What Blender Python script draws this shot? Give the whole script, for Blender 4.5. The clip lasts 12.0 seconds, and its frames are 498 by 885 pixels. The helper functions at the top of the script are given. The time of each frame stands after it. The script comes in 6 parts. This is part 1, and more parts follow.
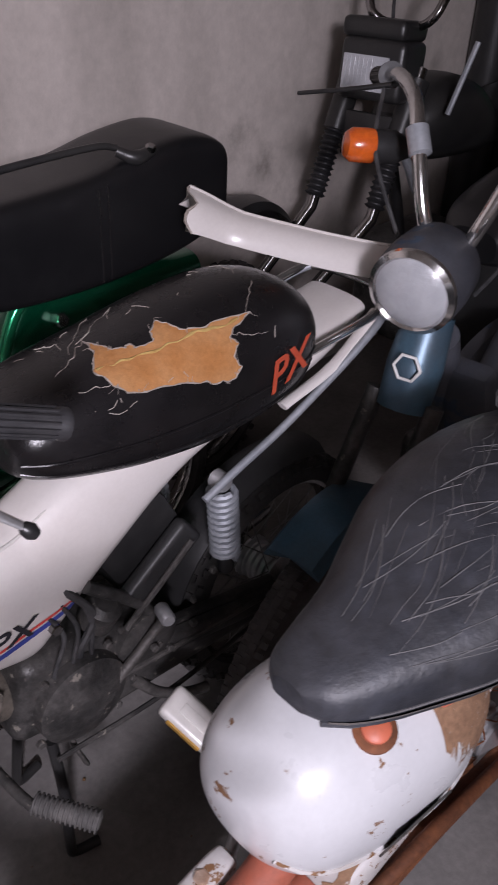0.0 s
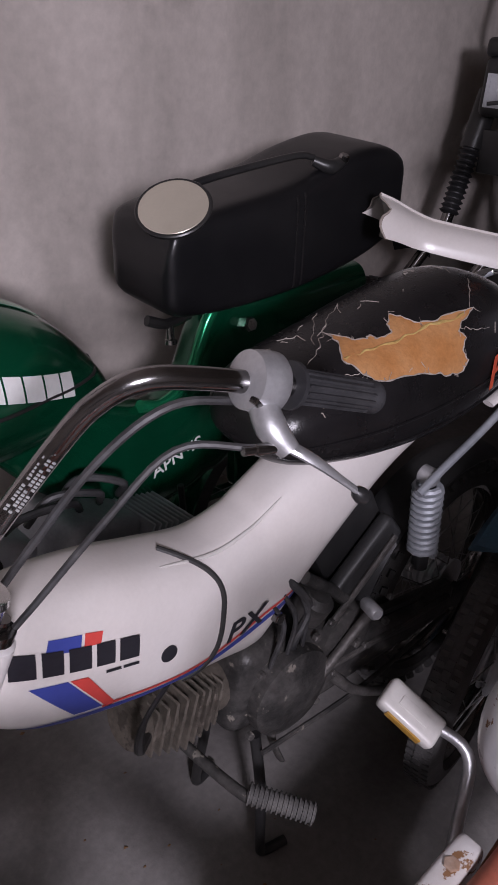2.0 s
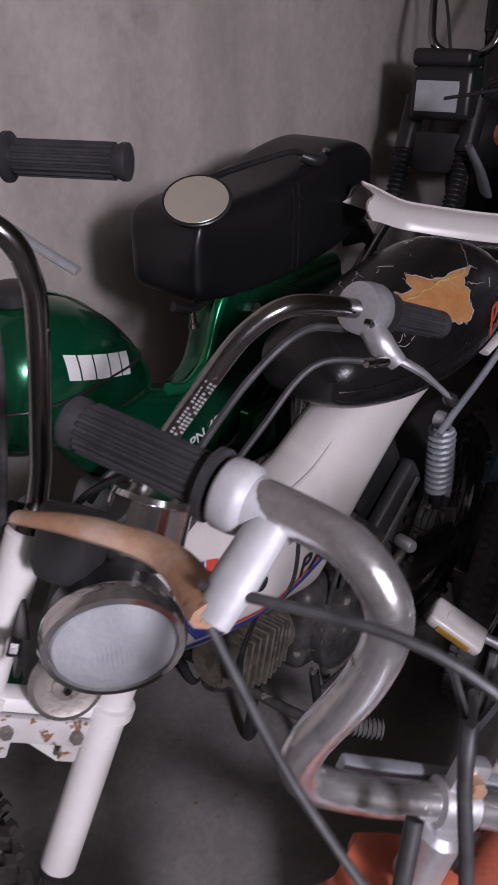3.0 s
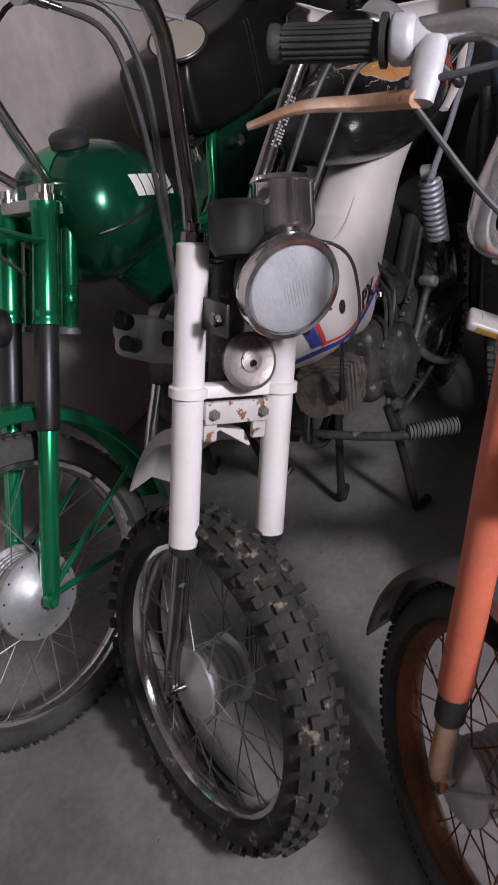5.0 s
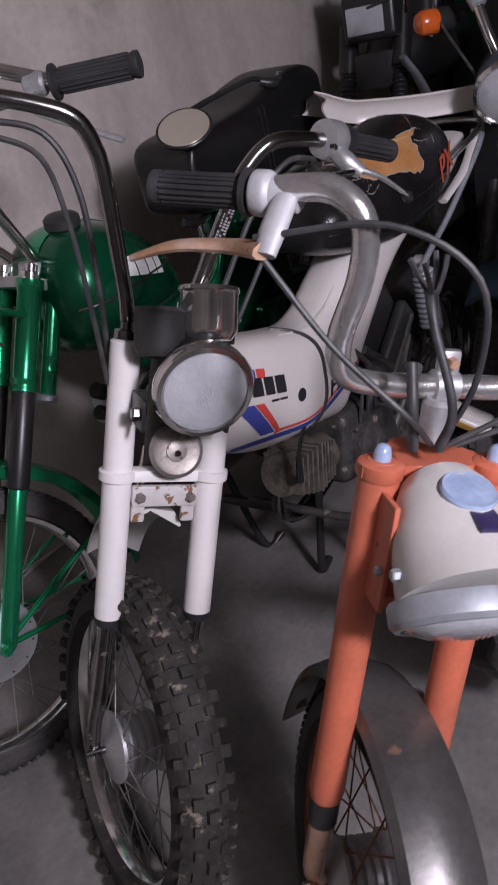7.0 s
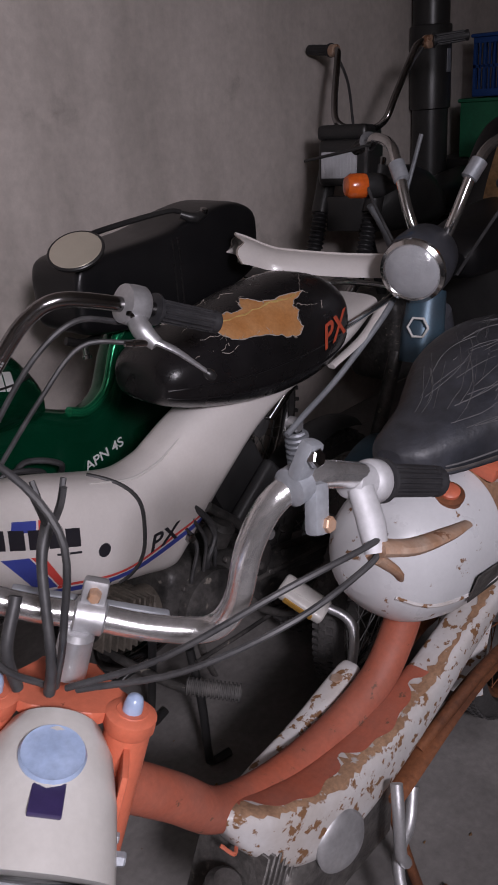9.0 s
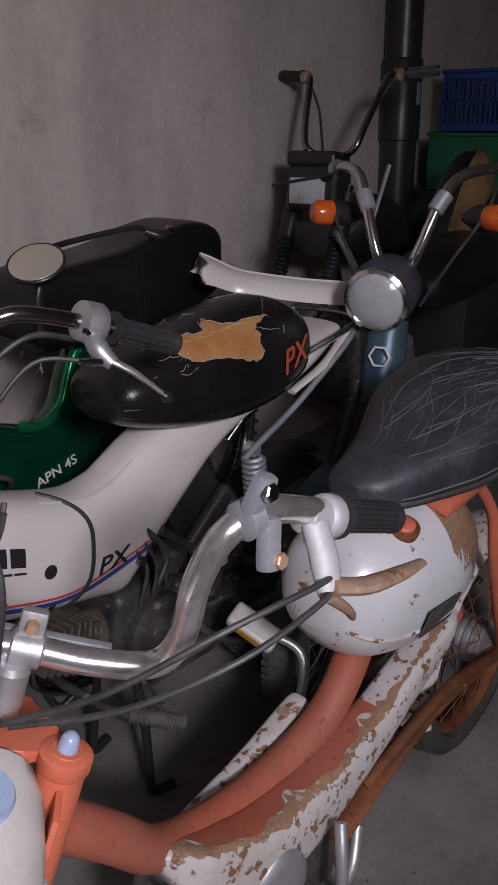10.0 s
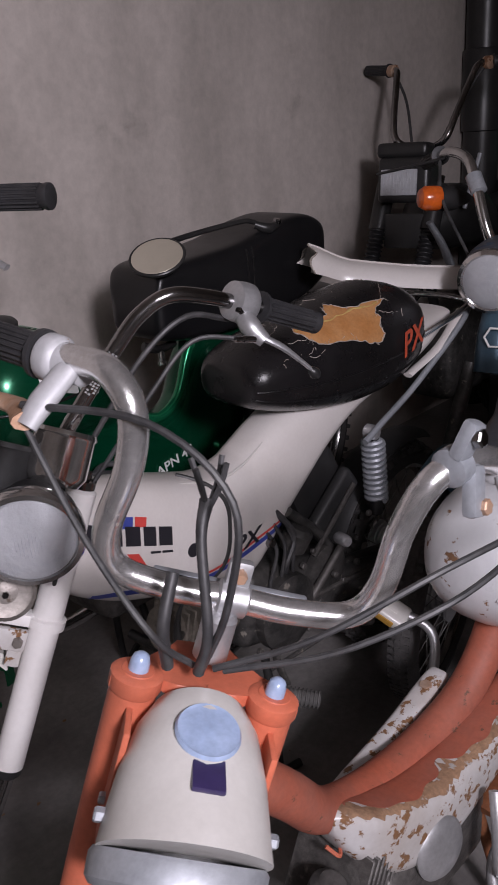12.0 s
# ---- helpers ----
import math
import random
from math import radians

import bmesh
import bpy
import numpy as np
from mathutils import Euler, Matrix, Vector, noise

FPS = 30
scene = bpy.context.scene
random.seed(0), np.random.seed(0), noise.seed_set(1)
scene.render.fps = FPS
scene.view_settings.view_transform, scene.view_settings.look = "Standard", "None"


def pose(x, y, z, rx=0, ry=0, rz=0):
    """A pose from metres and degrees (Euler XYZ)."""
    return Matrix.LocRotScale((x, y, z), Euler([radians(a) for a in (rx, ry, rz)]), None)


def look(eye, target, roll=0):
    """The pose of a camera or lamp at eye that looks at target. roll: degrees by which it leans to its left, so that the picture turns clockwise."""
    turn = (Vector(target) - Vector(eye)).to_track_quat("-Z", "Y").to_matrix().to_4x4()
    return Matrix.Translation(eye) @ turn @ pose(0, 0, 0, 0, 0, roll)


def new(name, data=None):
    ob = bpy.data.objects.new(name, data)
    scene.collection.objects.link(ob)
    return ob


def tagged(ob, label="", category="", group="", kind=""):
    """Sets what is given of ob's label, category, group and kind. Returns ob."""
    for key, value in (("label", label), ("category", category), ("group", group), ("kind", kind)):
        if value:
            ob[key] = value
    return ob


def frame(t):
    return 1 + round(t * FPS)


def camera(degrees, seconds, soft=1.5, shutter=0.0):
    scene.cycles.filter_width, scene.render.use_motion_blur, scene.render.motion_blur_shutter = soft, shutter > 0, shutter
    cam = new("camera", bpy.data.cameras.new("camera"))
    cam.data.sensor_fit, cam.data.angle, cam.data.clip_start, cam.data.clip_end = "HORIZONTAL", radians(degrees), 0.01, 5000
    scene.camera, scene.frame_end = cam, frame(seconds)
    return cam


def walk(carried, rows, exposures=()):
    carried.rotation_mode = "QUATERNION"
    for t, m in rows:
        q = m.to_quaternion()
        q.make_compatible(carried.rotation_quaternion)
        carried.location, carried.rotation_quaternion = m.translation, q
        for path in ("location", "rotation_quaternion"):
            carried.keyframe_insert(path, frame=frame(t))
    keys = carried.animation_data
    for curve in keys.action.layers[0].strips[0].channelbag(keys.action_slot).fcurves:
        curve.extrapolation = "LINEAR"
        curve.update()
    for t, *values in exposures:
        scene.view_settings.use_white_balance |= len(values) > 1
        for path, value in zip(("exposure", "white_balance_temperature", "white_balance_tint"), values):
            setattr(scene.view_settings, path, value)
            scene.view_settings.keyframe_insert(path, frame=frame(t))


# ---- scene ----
cam = camera(34.0, 12.0, soft=1.2, shutter=0.25)
PATH = [
    (0, (0.12, -0.021, 1.511), (1.294, 1.146, 0.388), 2.8),
    (0.5, (0.031, 0.065, 1.467), (1.196, 1.251, 0.355), 2.8),
    (1, (-0.016, 0.09, 1.462), (1.117, 1.324, 0.37), 1.7),
    (1.5, (-0.071, 0.116, 1.459), (1.061, 1.37, 0.389), 1.3),
    (2, (-0.132, 0.128, 1.46), (1.007, 1.392, 0.409), 1.5),
    (2.5, (-0.235, 0.145, 1.442), (1.011, 1.333, 0.426), 2.9),
    (3, (-0.424, 0.167, 1.427), (0.904, 1.293, 0.443), -0.5),
    (3.5, (-0.537, 0.179, 1.419), (0.817, 1.283, 0.445), -3.5),
    (3.7, (-0.578, 0.176, 1.403), (0.778, 1.278, 0.43), -5.8),
    (5.3, (-0.975, 0.151, 1.291), (0.376, 1.132, 0.189), -16.5),
    (5.5, (-1.007, 0.15, 1.298), (0.344, 1.128, 0.194), -16.6),
    (6, (-1.065, 0.142, 1.346), (0.301, 1.107, 0.249), -16.3),
    (6.5, (-0.97, 0.094, 1.363), (0.411, 1.077, 0.301), -15.8),
    (7, (-0.787, -0.068, 1.347), (0.505, 1.105, 0.37), -14.1),
    (7.2, (-0.769, -0.1, 1.359), (0.533, 1.098, 0.426), -12.9),
    (8.8, (-0.432, -0.294, 1.374), (0.888, 0.977, 0.573), -4.4),
    (9, (-0.415, -0.297, 1.379), (0.915, 0.97, 0.588), -4.3),
    (9.5, (-0.392, -0.303, 1.394), (0.997, 0.915, 0.628), -1.6),
    (10, (-0.39, -0.282, 1.379), (1.02, 0.92, 0.626), -0.8),
    (10.5, (-0.409, -0.269, 1.379), (0.997, 0.941, 0.631), -0.9),
    (11, (-0.444, -0.262, 1.384), (0.92, 0.998, 0.643), -1.8),
    (11.5, (-0.474, -0.252, 1.374), (0.853, 1.051, 0.64), -3.1),
    (12, (-0.517, -0.213, 1.349), (0.803, 1.1, 0.619), -3.8),
]
walk(cam, [(t, look(eye, target, roll)) for t, eye, target, roll in PATH],
     [(0, 0.5, 6340, 13), (0.5, 0.38, 6300, 14), (1.5, 0.27, 6300, 14), (2.5, 0.2, 6300, 14), (3.5, -0.05, 6300, 14), (5.5, 0.3, 6500, 10),
      (7.0, 0.02, 6300, 14), (9.0, -0.25, 6480, 11), (10.5, -0.3, 6500, 10), (12.0, -0.04, 6480, 11)])

# ---- light ----
world = bpy.data.worlds.new("world")
scene.world = world
world.use_nodes = True
bg = world.node_tree.nodes["Background"]
bg.inputs[0].default_value, bg.inputs[1].default_value = (0.75, 0.85, 1.0, 1), 0.02


def lamp(name, kind, eye, target, size, watts, colour, cone=0.0):
    data = bpy.data.lights.new(name, kind)
    data.energy, data.color = watts, colour
    if kind == "SPOT":
        data.shadow_soft_size, data.spot_size, data.spot_blend = size, radians(cone), 1.0
    else:
        data.shape, data.size = "DISK", size
    ob = new(name, data)
    ob.matrix_world = look(eye, target)
    return ob


# added spot behind the walk, for light near the camera; beams on bikes and wall
lamp("stand_in_spot", "SPOT", (-0.80, -1.35, 1.95), (0.06, 1.5, 0.55), 0.15, 216, (1.0, 0.935, 1.04), 104)
# weak overhead fill for the rest, added with no fitting of its own
lamp("added_fill", "AREA", (-1.0, -1.7, 2.5), (-0.2, 0.7, 0.3), 1.7, 31, (0.97, 0.94, 1.02))


# ---- materials ----
def material(name, a, b=None, rough=0.5, metal=0.0, scale=6.0, fine=90.0, bump=0.1, grain=0.15,
             spot=None, spot_scale=9.0, spot_level=0.62, spot_rough=0.85, coat=0.0, streak=0.0, emit=0.0,
             dust=0.0, transmission=0.0, spread=0.12):
    """Two tones mixed by broad noise, fine grain in colour and relief, and patches of a third surface (rust, chips, dirt)."""
    m = bpy.data.materials.new(name)
    m.use_nodes = True
    nt = m.node_tree
    n, l = nt.nodes, nt.links
    p = n["Principled BSDF"]
    b = b or [c * 0.75 for c in a]
    geo = n.new("ShaderNodeTexCoord")
    vec = geo.outputs["Object"]
    if streak:
        mp = n.new("ShaderNodeMapping")
        mp.inputs["Scale"].default_value = (1, 1, streak)
        l.new(vec, mp.inputs[0])
        vec = mp.outputs[0]

    def noise_at(sc, detail, v):
        t = n.new("ShaderNodeTexNoise")
        t.inputs["Scale"].default_value, t.inputs["Detail"].default_value = sc, detail
        t.inputs["Roughness"].default_value = 0.62
        l.new(v, t.inputs["Vector"])
        return t.outputs["Fac"]

    def ramp(fac, lo, hi):
        r = n.new("ShaderNodeMapRange")
        r.interpolation_type = "SMOOTHSTEP"
        r.inputs[1].default_value, r.inputs[2].default_value = lo, hi
        l.new(fac, r.inputs[0])
        return r.outputs[0]

    def mix(fac, c1, c2, blend="MIX"):
        x = n.new("ShaderNodeMix")
        x.data_type, x.blend_type = "RGBA", blend
        if isinstance(fac, float):
            x.inputs[0].default_value = fac
        else:
            l.new(fac, x.inputs[0])
        for k, c in ((6, c1), (7, c2)):
            if isinstance(c, (list, tuple)):
                x.inputs[k].default_value = (*c, 1)
            else:
                l.new(c, x.inputs[k])
        return x.outputs[2]

    broad = ramp(noise_at(scale, 5, vec), 0.35, 0.68)
    small = noise_at(fine, 4, geo.outputs["Object"])
    col = mix(broad, a, b)
    g = n.new("ShaderNodeMapRange")
    g.inputs[1].default_value, g.inputs[2].default_value = 0.25, 0.75
    g.inputs[3].default_value, g.inputs[4].default_value = 1 - grain, 1 + grain
    l.new(small, g.inputs[0])
    col = mix(1.0, col, g.outputs[0], "MULTIPLY")
    rgh = n.new("ShaderNodeMapRange")
    rgh.inputs[3].default_value, rgh.inputs[4].default_value = rough * 0.82, min(1, rough * 1.25)
    l.new(noise_at(scale * 3.1, 4, vec), rgh.inputs[0])
    rough_out, metal_out = rgh.outputs[0], None
    if spot:
        mask = ramp(noise_at(spot_scale, 9, geo.outputs["Object"]), spot_level, spot_level + spread * 0.35)
        tone = mix(small, spot, [c * 0.45 for c in spot])
        col = mix(mask, col, tone)
        x = n.new("ShaderNodeMix")
        x.inputs[3].default_value = spot_rough
        l.new(mask, x.inputs[0])
        l.new(rough_out, x.inputs[2])
        rough_out = x.outputs[0]
        if metal:
            y = n.new("ShaderNodeMix")
            y.inputs[2].default_value, y.inputs[3].default_value = metal, 0.0
            l.new(mask, y.inputs[0])
            metal_out = y.outputs[0]
    if dust:
        d = ramp(noise_at(scale * 0.8, 6, geo.outputs["Object"]), 0.3, 0.8)
        e = n.new("ShaderNodeMath")
        e.operation = "MULTIPLY"
        e.inputs[1].default_value = dust
        l.new(d, e.inputs[0])
        col = mix(e.outputs[0], col, (0.22, 0.20, 0.18))
    l.new(col, p.inputs["Base Color"])
    l.new(rough_out, p.inputs["Roughness"])
    if metal_out is not None:
        l.new(metal_out, p.inputs["Metallic"])
    else:
        p.inputs["Metallic"].default_value = metal
    p.inputs["Coat Weight"].default_value = coat
    p.inputs["Coat Roughness"].default_value = 0.12
    p.inputs["Transmission Weight"].default_value = transmission
    if bump:
        bm_ = n.new("ShaderNodeBump")
        bm_.inputs["Strength"].default_value = bump
        bm_.inputs["Distance"].default_value = 0.004
        l.new(small, bm_.inputs["Height"])
        l.new(bm_.outputs[0], p.inputs["Normal"])
    return m


CONCRETE = material("wall_concrete", (0.575, 0.515, 0.475), (0.43, 0.385, 0.352), rough=0.9, scale=3.2, fine=34, bump=0.35, grain=0.10,
                    streak=0.4, spot=(0.25, 0.222, 0.195), spot_scale=4.2, spot_level=0.585, spread=0.8)
FLOOR = material("floor_concrete", (0.23, 0.216, 0.207), (0.12, 0.112, 0.107), rough=0.75, scale=2.2, fine=60, bump=0.3, grain=0.16,
                 spot=(0.085, 0.078, 0.07), spot_scale=2.4, spot_level=0.63, spot_rough=0.55, spread=0.45)
WHITE = material("white_paint", (0.70, 0.665, 0.64), (0.64, 0.60, 0.57), rough=0.3, scale=4, fine=150, bump=0.02, grain=0.03,
                 spot=(0.34, 0.27, 0.2), spot_scale=26, spot_level=0.74, coat=0.3)
WHITE_FORK = material("white_fork_paint", (0.80, 0.775, 0.76), (0.74, 0.71, 0.69), rough=0.4, scale=7, fine=120, bump=0.03, grain=0.03,
                      spot=(0.25, 0.2, 0.16), spot_scale=24, spot_level=0.73)
WHITE_RUST = material("rusty_white_paint", (0.58, 0.57, 0.57), (0.44, 0.40, 0.37), rough=0.4, scale=5, fine=120, bump=0.08, grain=0.05,
                      spot=(0.27, 0.135, 0.06), spot_scale=46, spot_level=0.548, coat=0.15)
WHITE_TANK = material("tank_white_paint", (0.60, 0.605, 0.62), (0.54, 0.545, 0.56), rough=0.28, scale=5, fine=120, bump=0.05, grain=0.03,
                      spot=(0.27, 0.14, 0.07), spot_scale=36, spot_level=0.628, coat=0.35)
LAMP_WHITE = material("lamp_white_paint", (0.60, 0.58, 0.55), (0.53, 0.51, 0.48), rough=0.38, scale=9, fine=140, bump=0.03, grain=0.04,
                      spot=(0.30, 0.2, 0.12), spot_scale=14, spot_level=0.72, coat=0.2)
ORANGE = material("orange_paint", (0.57, 0.145, 0.078), (0.46, 0.125, 0.07), rough=0.48, scale=7, fine=120, bump=0.05, grain=0.1,
                  spot=(0.25, 0.08, 0.04), spot_scale=30, spot_level=0.665)
ORANGE_DUSTY = material("dusty_orange_paint", (0.40, 0.098, 0.052), (0.32, 0.082, 0.046), rough=0.6, scale=8, fine=120, bump=0.08,
                        spot=(0.2, 0.085, 0.045), spot_scale=34, spot_level=0.63, dust=0.25)
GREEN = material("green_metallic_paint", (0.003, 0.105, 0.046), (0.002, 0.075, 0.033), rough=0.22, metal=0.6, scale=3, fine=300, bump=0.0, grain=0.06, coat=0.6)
GREEN_LIGHT = material("bright_green_metallic", (0.022, 0.36, 0.155), (0.016, 0.27, 0.115), rough=0.24, metal=0.7, scale=4, fine=300, bump=0.0, grain=0.05, coat=0.5)
VINYL = material("black_vinyl", (0.007, 0.0065, 0.007), (0.012, 0.011, 0.012), rough=0.27, scale=6, fine=240, bump=0.14, grain=0.2, dust=0.02)
VINYL_DULL = material("dull_black_vinyl", (0.006, 0.006, 0.007), (0.009, 0.009, 0.010), rough=0.34, scale=5, fine=260, bump=0.10, grain=0.2, dust=0.015)
COVER = material("dusty_seat_vinyl", (0.014, 0.0155, 0.020), (0.036, 0.039, 0.049), rough=0.48, scale=7, fine=38, bump=0.5, grain=0.35, dust=0.10)
SKIRT = material("dirty_skirt_vinyl", (0.11, 0.10, 0.095), (0.06, 0.056, 0.054), rough=0.6, scale=9, fine=80, bump=0.3, grain=0.3, dust=0.25)
FOAM = material("yellow_foam", (0.47, 0.235, 0.09), (0.40, 0.17, 0.05), rough=0.95, scale=11, fine=120, bump=0.35, grain=0.14,
                spot=(0.22, 0.135, 0.075), spot_scale=9, spot_level=0.56, spot_rough=0.95, spread=0.9)
CREASE = material("pale_crease", (0.115, 0.112, 0.115), (0.07, 0.07, 0.073), rough=0.7, scale=30, fine=200, bump=0.1)
TORN = material("torn_backing", (0.42, 0.38, 0.34), (0.26, 0.22, 0.19), rough=0.95, scale=30, fine=200, bump=0.3)
CHROME = material("worn_chrome", (0.80, 0.79, 0.78), (0.62, 0.61, 0.60), rough=0.13, metal=0.97, scale=14, fine=160, bump=0.03, grain=0.08,
                  spot=(0.26, 0.2, 0.15), spot_scale=26, spot_level=0.70, dust=0.04)
BAR_CHROME = material("scuffed_bar_chrome", (0.78, 0.77, 0.77), (0.62, 0.61, 0.60), rough=0.21, metal=0.88, scale=18, fine=160, bump=0.08, grain=0.16,
                  spot=(0.4, 0.3, 0.21), spot_scale=30, spot_level=0.66, dust=0.08)
CHROME_DARK = material("dark_chrome", (0.34, 0.33, 0.33), (0.22, 0.215, 0.21), rough=0.17, metal=1.0, scale=10, fine=160, bump=0.04, grain=0.12,
                       spot=(0.12, 0.1, 0.08), spot_scale=26, spot_level=0.66)
ALLOY = material("cast_alloy", (0.56, 0.56, 0.57), (0.46, 0.46, 0.47), rough=0.42, metal=0.75, scale=12, fine=140, bump=0.1, grain=0.1,
                 spot=(0.25, 0.21, 0.17), spot_scale=22, spot_level=0.68)
ALLOY_WORN = material("dull_stained_metal", (0.30, 0.275, 0.25), (0.20, 0.18, 0.165), rough=0.45, metal=0.6, scale=14, fine=140, bump=0.12, grain=0.15,
                      spot=(0.16, 0.12, 0.09), spot_scale=20, spot_level=0.6)
ALLOY_WHITE = material("white_cast_alloy", (0.50, 0.50, 0.515), (0.41, 0.41, 0.42), rough=0.58, metal=0.25, scale=12, fine=140, bump=0.08, grain=0.08,
                       spot=(0.42, 0.25, 0.15), spot_scale=16, spot_level=0.63)
RUSTY_LEVER = material("rusty_lever_metal", (0.44, 0.25, 0.15), (0.52, 0.40, 0.32), rough=0.5, metal=0.4, scale=15, fine=150, bump=0.1,
                       spot=(0.26, 0.12, 0.06), spot_scale=24, spot_level=0.6)
RUBBER = material("tyre_rubber", (0.036, 0.034, 0.034), (0.06, 0.057, 0.056), rough=0.75, scale=8, fine=120, bump=0.3, grain=0.3, dust=0.14)
MUDDY = material("muddy_tyre_rubber", (0.018, 0.0155, 0.0135), (0.034, 0.029, 0.025), rough=0.8, scale=18, fine=130, bump=0.4, grain=0.3,
                 spot=(0.27, 0.23, 0.185), spot_scale=36, spot_level=0.575, spot_rough=0.95, spread=0.3)
PEG = material("dusty_peg_rubber", (0.05, 0.048, 0.047), (0.09, 0.087, 0.084), rough=0.75, scale=20, fine=150, bump=0.2, grain=0.25, dust=0.25)
GRIP = material("grip_rubber", (0.018, 0.018, 0.020), (0.03, 0.03, 0.033), rough=0.5, scale=16, fine=160, bump=0.15, grain=0.2, dust=0.05)
BLACK = material("black_paint", (0.012, 0.012, 0.013), (0.02, 0.02, 0.02), rough=0.35, scale=8, fine=150, bump=0.06, grain=0.2, dust=0.05)
PLASTIC = material("black_plastic", (0.018, 0.018, 0.019), (0.028, 0.028, 0.028), rough=0.45, scale=8, fine=150, bump=0.08, grain=0.2, dust=0.02)
ENGINE = material("greasy_engine_metal", (0.12, 0.112, 0.105), (0.06, 0.056, 0.053), rough=0.5, metal=0.35, scale=15, fine=90, bump=0.5, grain=0.35,
                  spot=(0.30, 0.27, 0.23), spot_scale=34, spot_level=0.61, spread=0.4)
ENGINE_DARK = material("dark_engine_metal", (0.085, 0.08, 0.076), (0.035, 0.034, 0.033), rough=0.42, metal=0.3, scale=14, fine=90, bump=0.4, grain=0.35,
                       spot=(0.26, 0.235, 0.2), spot_scale=40, spot_level=0.62)
CYLINDER = material("dirty_cylinder_alloy", (0.17, 0.145, 0.12), (0.10, 0.088, 0.072), rough=0.7, metal=0.3, scale=14, fine=90, bump=0.5, grain=0.3,
                    spot=(0.09, 0.075, 0.06), spot_scale=22, spot_level=0.56)
RUST = material("rusted_steel", (0.23, 0.085, 0.035), (0.12, 0.045, 0.022), rough=0.7, metal=0.3, scale=10, fine=110, bump=0.35, grain=0.3,
                spot=(0.42, 0.38, 0.35), spot_scale=16, spot_level=0.66, spot_rough=0.4)
PALE_RUST = material("flaking_brown_rust", (0.23, 0.13, 0.075), (0.33, 0.20, 0.12), rough=0.85, scale=14, fine=140, bump=0.4, grain=0.3,
                     spot=(0.52, 0.49, 0.46), spot_scale=36, spot_level=0.60, spot_rough=0.5)
DULL_STEEL = material("dull_mudguard_steel", (0.155, 0.148, 0.142), (0.10, 0.095, 0.092), rough=0.34, metal=0.6, scale=7, fine=120, bump=0.06, grain=0.15,
                      spot=(0.2, 0.11, 0.06), spot_scale=12, spot_level=0.62)
STEEL = material("galvanised_steel", (0.42, 0.44, 0.47), (0.33, 0.35, 0.38), rough=0.5, metal=0.5, scale=12, fine=120, bump=0.08, grain=0.12)
SPOKE = material("spoke_steel", (0.33, 0.325, 0.32), (0.2, 0.195, 0.19), rough=0.5, metal=0.8, scale=30, fine=160, bump=0.0)
BLUE = material("blue_metallic_paint", (0.06, 0.16, 0.24), (0.04, 0.095, 0.145), rough=0.36, metal=0.45, scale=6, fine=160, bump=0.05, grain=0.12,
                spot=(0.09, 0.085, 0.085), spot_scale=8, spot_level=0.62, spread=0.6, dust=0.3)
GREY_BLUE = material("grey_blue_dull_paint", (0.055, 0.06, 0.075), (0.035, 0.037, 0.045), rough=0.5, scale=6, fine=160, bump=0.05, grain=0.15,
                     spot=(0.05, 0.08, 0.13), spot_scale=9, spot_level=0.58, dust=0.2)
LENS = material("ribbed_lamp_glass", (0.86, 0.88, 0.92), (0.78, 0.80, 0.84), rough=0.13, scale=26, fine=75, bump=0.45, grain=0.04, coat=1.0, transmission=0.5)
REFLECTOR = material("lamp_reflector", (0.9, 0.91, 0.94), (0.84, 0.85, 0.88), rough=0.42, metal=1.0, scale=30, fine=150, bump=0.05, grain=0.05)
MIRROR = material("mirror_glass", (0.55, 0.50, 0.41), (0.50, 0.455, 0.37), rough=0.3, metal=0.35, scale=6, fine=200, bump=0.0, grain=0.03, coat=0.4)
AMBER = material("amber_plastic", (0.68, 0.13, 0.018), (0.5, 0.08, 0.012), rough=0.22, scale=20, fine=100, bump=0.0, coat=0.5)
REFLECT = material("amber_reflector", (0.45, 0.25, 0.05), (0.36, 0.2, 0.04), rough=0.3, scale=30, fine=200, bump=0.1)
RED = material("red_print", (0.62, 0.07, 0.06), (0.55, 0.06, 0.05), rough=0.4, bump=0.0, grain=0.04)
ORANGE_RED = material("orange_red_print", (0.60, 0.10, 0.045), (0.5, 0.08, 0.04), rough=0.45, bump=0.05, grain=0.1)
BLUE_PRINT = material("blue_print", (0.05, 0.07, 0.32), (0.04, 0.055, 0.26), rough=0.4, bump=0.0, grain=0.04)
BLACK_PRINT = material("black_print", (0.015, 0.014, 0.02), (0.02, 0.02, 0.025), rough=0.4, bump=0.0)
PALE_CAST = material("pale_cast_alloy", (0.66, 0.68, 0.74), (0.56, 0.58, 0.64), rough=0.4, metal=0.25, scale=12, fine=140, bump=0.06, grain=0.06)
FADED_PRINT = material("faded_print", (0.32, 0.32, 0.31), (0.2, 0.2, 0.2), rough=0.6, bump=0.0, scale=40)
FOAM_RIDGE = material("pale_yellow_foam", (0.52, 0.37, 0.13), (0.40, 0.24, 0.07), rough=0.95, scale=30, fine=150, bump=0.6)
WHITE_PRINT = material("white_print", (0.78, 0.78, 0.76), (0.7, 0.7, 0.68), rough=0.45, bump=0.0, grain=0.05)
VIOLET = material("violet_plastic", (0.035, 0.025, 0.085), (0.03, 0.02, 0.07), rough=0.3, bump=0.0)
